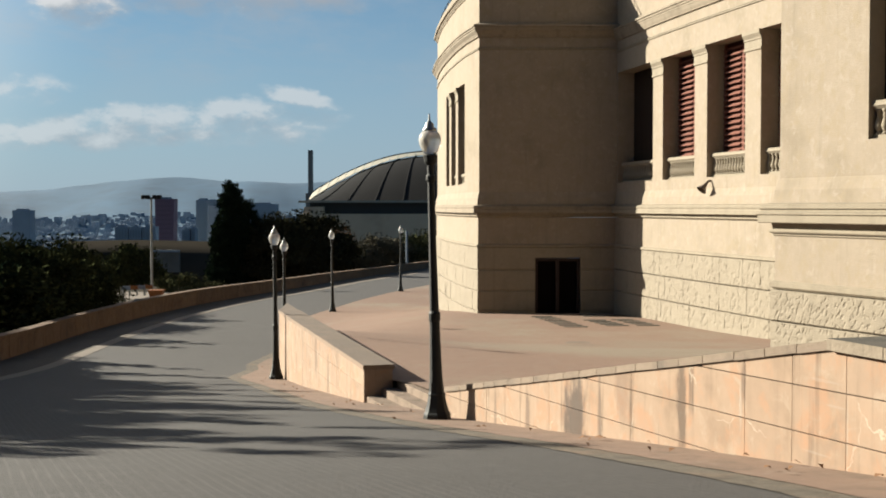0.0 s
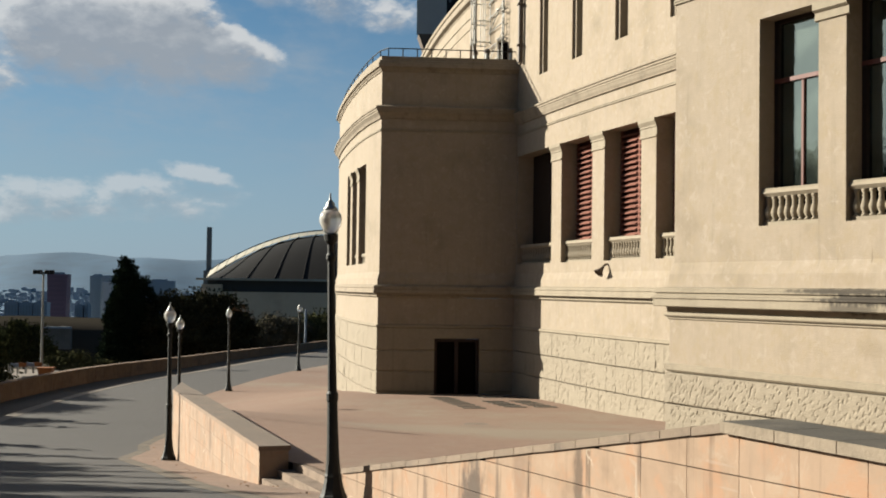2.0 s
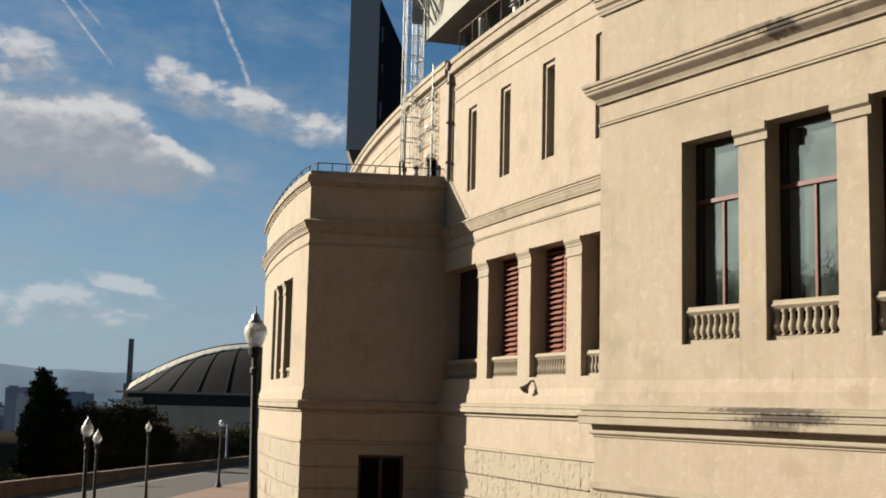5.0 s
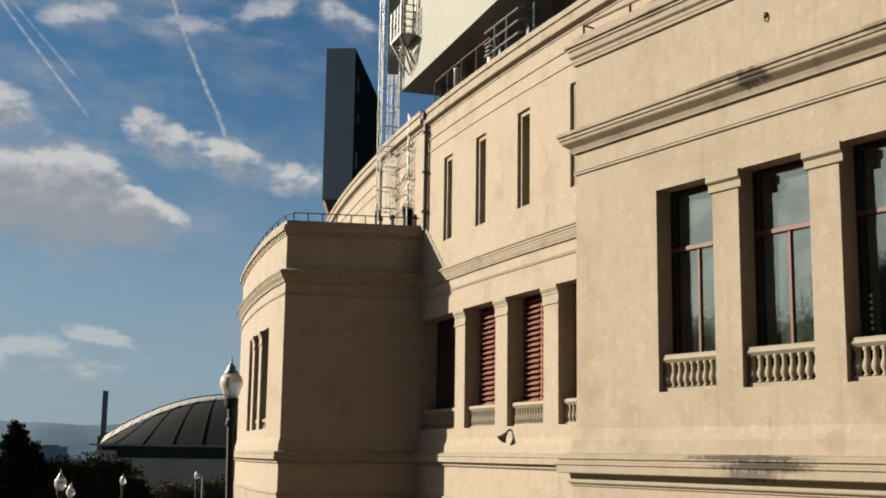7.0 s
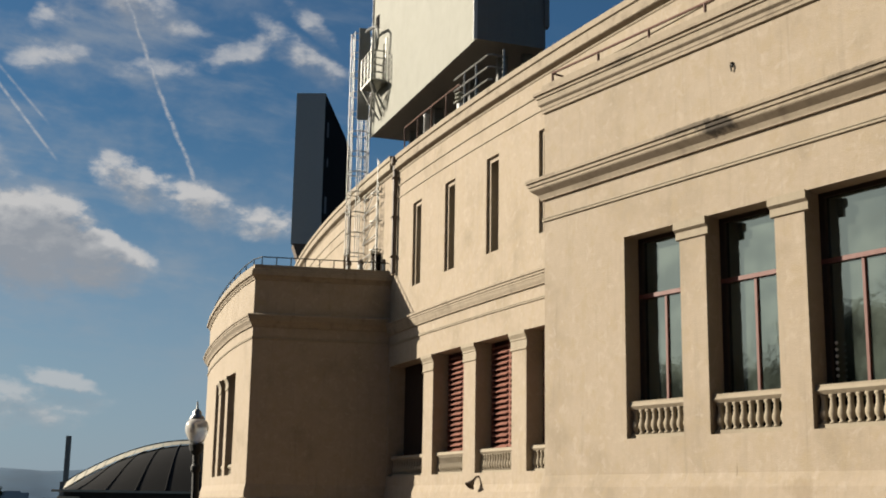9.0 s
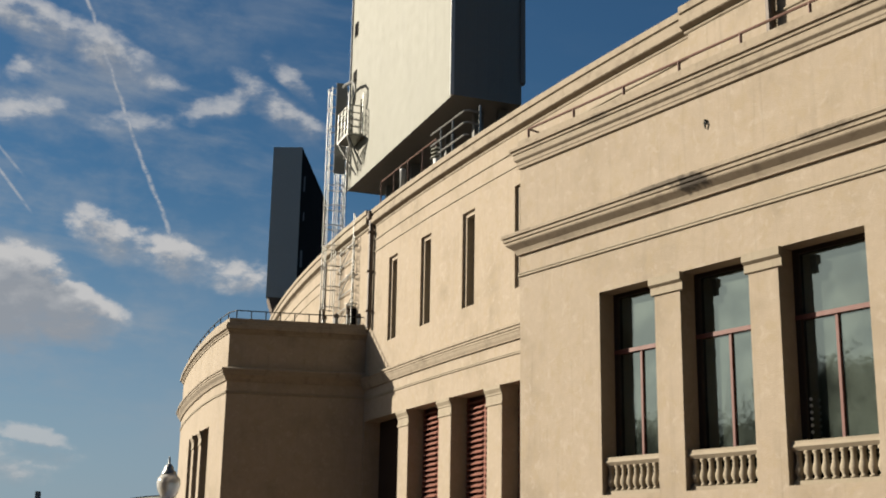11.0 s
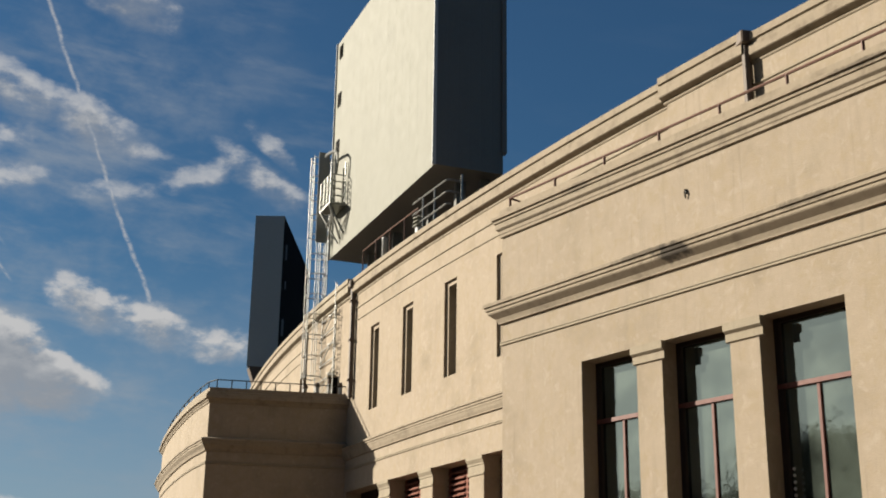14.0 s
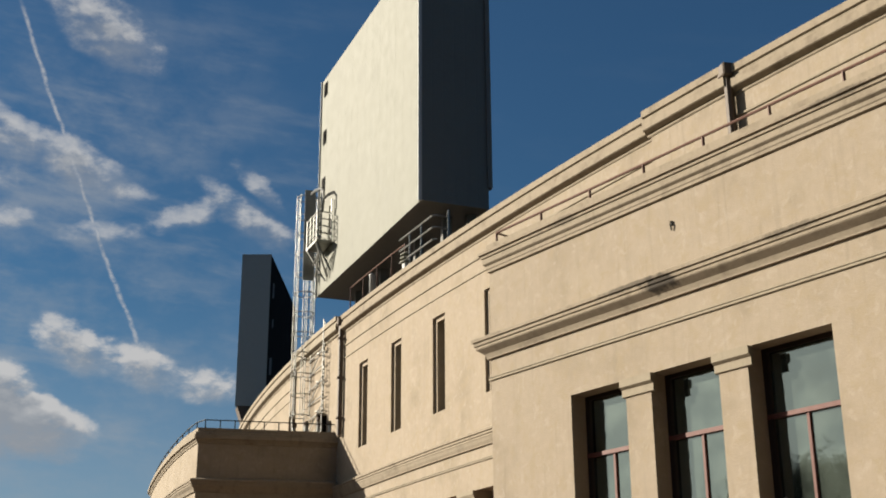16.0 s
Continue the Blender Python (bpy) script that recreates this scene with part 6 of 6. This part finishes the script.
def crown(seed, shape, n_clump, n_leaf, spread, size, mat, parent):
    """Many small leaf sprays gathered in clumps, with gaps between."""
    g = np.random.default_rng(seed)
    pts = []
    while len(pts) < n_clump:
        p = g.uniform(-1, 1, 3)
        if shape(p):
            pts.append(p)
    V, F = [], []
    sc = parent["crown_size"]
    for p in pts:
        c = np.array([p[0] * sc[0], p[1] * sc[0], sc[1] + p[2] * sc[2]])
        s = spread * g.uniform(0.6, 1.3)
        q = c + np.clip(g.normal(0, 1, (n_leaf, 3)), -1.5, 1.5) * np.array([s, s, s * 0.62])
        a = g.normal(0, 1, (n_leaf, 3))
        b = g.normal(0, 1, (n_leaf, 3))
        a /= np.linalg.norm(a, axis=1)[:, None]
        b -= a * (a * b).sum(1)[:, None]
        b /= np.linalg.norm(b, axis=1)[:, None]
        L = size * g.uniform(0.6, 1.4, (n_leaf, 1))
        for i in range(n_leaf):
            k = len(V)
            V += [q[i] - a[i] * L[i], q[i] + b[i] * L[i] * 0.45, q[i] + a[i] * L[i], q[i] - b[i] * L[i] * 0.45]
            F.append((k, k + 1, k + 2, k + 3))
    me = bpy.data.meshes.new("crown")
    me.from_pydata([tuple(map(float, v)) for v in V], [], F)
    me.materials.append(mat)
    ob = new("crown", me)
    ob.parent = parent
    return ob, pts


def tree(name, label, height, trunk_r, size, shape, clumps, leaves, spread, leaf, mat, seed, limbs=7):
    ob = thing(name, label, "tree")
    ob["crown_size"] = size
    lean = random.Random(seed)
    top = size[1] + size[2] * 0.3
    path = [(0, 0, -1.0), (0.05, 0.02, top * 0.3), (lean.uniform(-0.3, 0.3), lean.uniform(-0.3, 0.3), top * 0.7), (lean.uniform(-0.4, 0.4), 0.1, top)]
    bm = bmesh.new()
    rings = []
    for i, p in enumerate(path):
        r = trunk_r * (1 - 0.24 * i)
        rings.append([bm.verts.new((p[0] + r * math.cos(k * math.pi / 4), p[1] + r * math.sin(k * math.pi / 4), p[2])) for k in range(8)])
    for a, b in zip(rings, rings[1:]):
        for k in range(8):
            bm.faces.new((a[k], a[(k + 1) % 8], b[(k + 1) % 8], b[k]))
    trunk = part("trunk", bm, BARK, ob)
    _, pts = crown(seed, shape, clumps, leaves, spread, leaf, mat, ob)
    for i in range(limbs):
        p = pts[i * len(pts) // limbs]
        e_ = (p[0] * size[0] * 0.8, p[1] * size[0] * 0.8, size[1] + p[2] * size[2] * 0.8)
        s_ = (0, 0, top * lean.uniform(0.45, 0.8))
        m_ = tuple((s_[k] + e_[k]) / 2 + (0, 0, 0.3)[k] for k in range(3))
        part("limb", tube_bm([[s_, m_, e_]], trunk_r * 0.22, 5), BARK, trunk)
    del ob["crown_size"]
    return ob


def ball(p):
    r = p[0] ** 2 + p[1] ** 2 + p[2] ** 2
    return 0.25 < r < 1.0 + 0.25 * math.sin(p[0] * 5 + p[2] * 4)


def spire(p):
    h = (p[2] + 1) / 2
    r = min(1.0, 0.6 + h * 1.5) * (1 - h) ** 0.48 * (0.95 + 0.06 * math.sin(p[2] * 11))
    return p[0] ** 2 + p[1] ** 2 < r * r


def put(ob, spots_, tall=1.0):
    """Place a tree and its copies: x, y, foot, turn, scale."""
    for i, (x, y, z, r, s) in enumerate(spots_):
        m = pose(x, y, z, 0, 0, r)
        o = ob if i == 0 else copy_thing(ob, m)
        o.matrix_basis = m @ Matrix.Diagonal((s, s, s * tall, 1))


def put_row(ob, top, spots_):
    """Place a row of trees by the height of their tips: x, y, tip, turn, width."""
    for i, (x, y, tip, r, s) in enumerate(spots_):
        m = pose(x, y, -9.2, 0, 0, r)
        o = ob if i == 0 else copy_thing(ob, m)
        o.matrix_basis = m @ Matrix.Diagonal((s, s, (tip + 9.2) / top, 1))


oak = tree("evergreen_tree", "dense dark evergreen tree beyond the parapet", 9, 0.22, (3.3, 6.6, 2.6), ball, 150, 200, 0.48, 0.11, PINE, 3)
put(oak, [(-22.6, 66.0, -11.6, 0, 1.06), (-23.1, 73.0, -12.0, 70, 1.08), (-25.8, 68, -11.8, 140, 1.04), (-26.5, 78.0, -12.4, 200, 1.02), (-30, 80, -12.6, 30, 1.0)])
mass = tree("evergreen_tree", "broad dark evergreen tree behind the road parapet", 12, 0.3, (4.6, 8.2, 4.0), ball, 160, 140, 0.62, 0.19, PINEFAR, 5)
put(mass, [(bearing(500) * 122, 122, -12.6, 0, 0.95), (bearing(550) * 126, 126, -12.6, 90, 0.97), (bearing(582) * 134, 134, -13.6, 200, 0.76), (bearing(470) * 132, 132, -13.5, 60, 0.85)])
cyp = tree("cypress", "tall dark narrow cypress tree", 15, 0.25, (2.9, 8.7, 6.9), spire, 1900, 45, 0.2, 0.12, CYPRESS, 7, 5)
put(cyp, [(bearing(408) * 120, 120, -12.7, 0, 1.0), (bearing(438) * 122, 122, -12.4, 120, 0.86)])
bush = tree("olive_tree", "grey green bushy tree beyond the parapet", 6, 0.15, (3.0, 4.2, 2.4), ball, 90, 110, 0.5, 0.15, OLIVE, 9)
scrub = tree("bushy_tree", "dry grey brown scrubby tree beyond the parapet", 6, 0.14, (3.0, 4.2, 2.4), ball, 90, 110, 0.5, 0.14, SCRUB, 19)
put(scrub, [(bearing(640) * 134, 134, -9.2, 0, 0.78), (bearing(672) * 136, 136, -9.2, 50, 0.9), (bearing(702) * 139, 139, -9.6, 110, 0.85)])
put(bush, [(bearing(735) * 141, 141, -9.6, 110, 1.0), (bearing(775) * 146, 146, -9.8, 200, 1.1), (bearing(622) * 139, 139, -9.8, 260, 0.9),
           (bearing(216) * 112, 112, -8.0, 20, 0.5), (bearing(302) * 103, 103, -10.9, 75, 0.6), (bearing(335) * 104, 104, -10.9, 130, 0.62), (bearing(365) * 108, 108, -11.0, 190, 0.7), (bearing(318) * 116, 116, -11.4, 300, 0.8)])
dark = tree("evergreen_tree", "small dark rounded tree near the building site", 6, 0.16, (2.6, 4.4, 1.7), ball, 80, 110, 0.45, 0.14, PINE, 13)
put(dark, [(bearing(238) * 108, 108, -9.3, 0, 0.95)])
rus = tree("bare_tree", "thin russet leaved tree in front of the arena", 8, 0.12, (1.8, 6.0, 2.6), ball, 40, 40, 0.45, 0.16, RUSSET, 15)
put(rus, [(bearing(592) * 142, 142, -10.2, 0, 1.0), (bearing(614) * 146, 146, -10.4, 80, 0.85)])
slim = tree("cypress", "slim dark cypress tree in a row beside the road", 17, 0.2, (1.7, 9.6, 7.8), spire, 260, 34, 0.28, 0.2, CYPRESS, 21, 4)
put_row(slim, 17.4, [(-20.0, 25.1, 7.2, 0, 1.0), (-20.2, 21.6, 5.2, 100, 0.8), (-19.8, 22.8, 6.3, 260, 0.8), (-20.1, 24.1, 6.7, 30, 0.85), (-20.1, 28.3, 6.2, 200, 0.62), (-19.9, 29.3, 4.2, 300, 0.6), (-20.0, 32.7, 5.2, 40, 0.66), (-20.3, 35.2, 3.9, 70, 0.62), (-19.8, 37.6, 3.2, 150, 0.58), (-20.1, 40.2, 3.0, 20, 0.62), (-20.4, 43.2, 1.6, 330, 0.55), (-20.2, 46.2, 0.7, 110, 0.6), (-20.0, 49.2, -0.5, 230, 0.6), (-20.4, 57.0, -1.7, 15, 0.6), (-20.1, 59.3, -1.4, 170, 0.62)])
screen = tree("evergreen_tree", "dense dark evergreen tree in the row beside the road", 13, 0.25, (2.6, 8.8, 4.2), ball, 120, 44, 0.62, 0.26, PINE, 27)
put_row(screen, 13.0, [(-20.4, 20.9, 4.5, 0, 0.8), (-20.7, 25.8, 4.6, 60, 0.66), (-20.4, 29.0, 3.4, 130, 0.7), (-20.6, 32.6, 3.2, 220, 0.74), (-20.5, 36.4, 1.4, 280, 0.74), (-20.6, 40.2, 0.2, 340, 0.72), (-20.5, 44.2, -1.2, 30, 0.7), (-20.7, 48.0, -2.4, 170, 0.7), (-20.5, 58.0, -3.0, 250, 0.75)])
# unseen slope and trees: those behind block skylight, those at left mirror in windows
back = tree("evergreen_tree", "tall dark evergreen tree added unseen for skylight cover and window reflections", 20, 0.4, (6.5, 12.0, 7.0), ball, 150, 70, 1.0, 0.45, PINE, 31)
slope_v, slope_f = [], []
for j, (y, z) in enumerate(((-16, -3.5), (-24, -1.0), (-36, 5.0), (-52, 12.0), (-75, 20.0), (-110, 24.0), (-150, -12.0))):
    for i in range(21):
        x = -75 + 8.5 * i
        slope_v.append((x, y + 0.0016 * x * x * (-1 if x > 0 else 0.4), z - 0.004 * min(0, x + 20) ** 2 + 1.2 * noise.noise((x * 0.05, y * 0.05, 2.0))))
for j in range(6):
    for i in range(20):
        a = j * 21 + i
        slope_f.append((a, a + 21, a + 22, a + 1))
tagged(mesh_object("hillside", slope_v, slope_f, BLOCKSLOPE, smooth=True), "unseen slope added behind the road to block skylight", "hillside", kind="structure")
# Trees behind the viewer are enlarged to cut more skylight.
put(back, [(x, y, z, r, s * (1.4 if y < -10 else 1.0)) for x, y, z, r, s in [(-14, -23, -3, 0, 1.1), (-3, -28, -1, 60, 1.25), (8, -25, -2, 120, 1.15), (-24, -17, -7, 200, 1.05), (19, -31, 1, 20, 1.3), (-32, -2, -9, 250, 1.1), (-9, -37, 4, 90, 1.4), (6, -40, 5, 170, 1.45), (-22, -33, 1, 280, 1.35), (-31, 10, -9, 310, 1.0), (-44, 33, -9, 40, 1.15), (-47, 42, -9.5, 130, 1.2), (-43, 50, -9.5, 220, 1.0), (-47, 59, -10, 300, 0.95), (-46, 25, -9, 15, 1.2), (-52, 66, -10, 80, 1.0),
           (30, -38, 3, 45, 1.4), (42, -50, 8, 160, 1.5), (16, -54, 11, 230, 1.5), (-16, -52, 10, 330, 1.5), (-33, -44, 3, 10, 1.4), (0, -66, 15, 110, 1.6), (30, -68, 15, 260, 1.6), (-34, -62, 9, 190, 1.5)]])

# ---------- fallen leaves and litter on the apron ----------
LEAF = material("dry brown leaf", (0.40, 0.21, 0.10), 0.9, 20, 0.3, 0.3, 5, 0)
lr = random.Random(8)
for k in range(70):
    s_ = 1 + (apl.length - 12) * lr.random()
    q = apl.at(s_, abs(lr.gauss(0.3, 0.5)) + 0.05)
    a, l_ = lr.uniform(0, 6.28), lr.uniform(0.04, 0.085)
    z = road_z(q.y) + 0.036
    c_, n_ = math.cos(a) * l_, math.sin(a) * l_
    o = mesh_object("fallen_leaf", [(-c_, -n_, 0.0), (n_ * 0.5, -c_ * 0.5, 0.03), (c_, n_, 0.015), (-n_ * 0.5, c_ * 0.5, 0.035)], [(0, 1, 3), (1, 2, 3)], LEAF)
    o.location = (q.x, q.y, z)
    tagged(o, "dry curled brown leaf on the apron paving", "leaf", "fallen leaves on the apron")
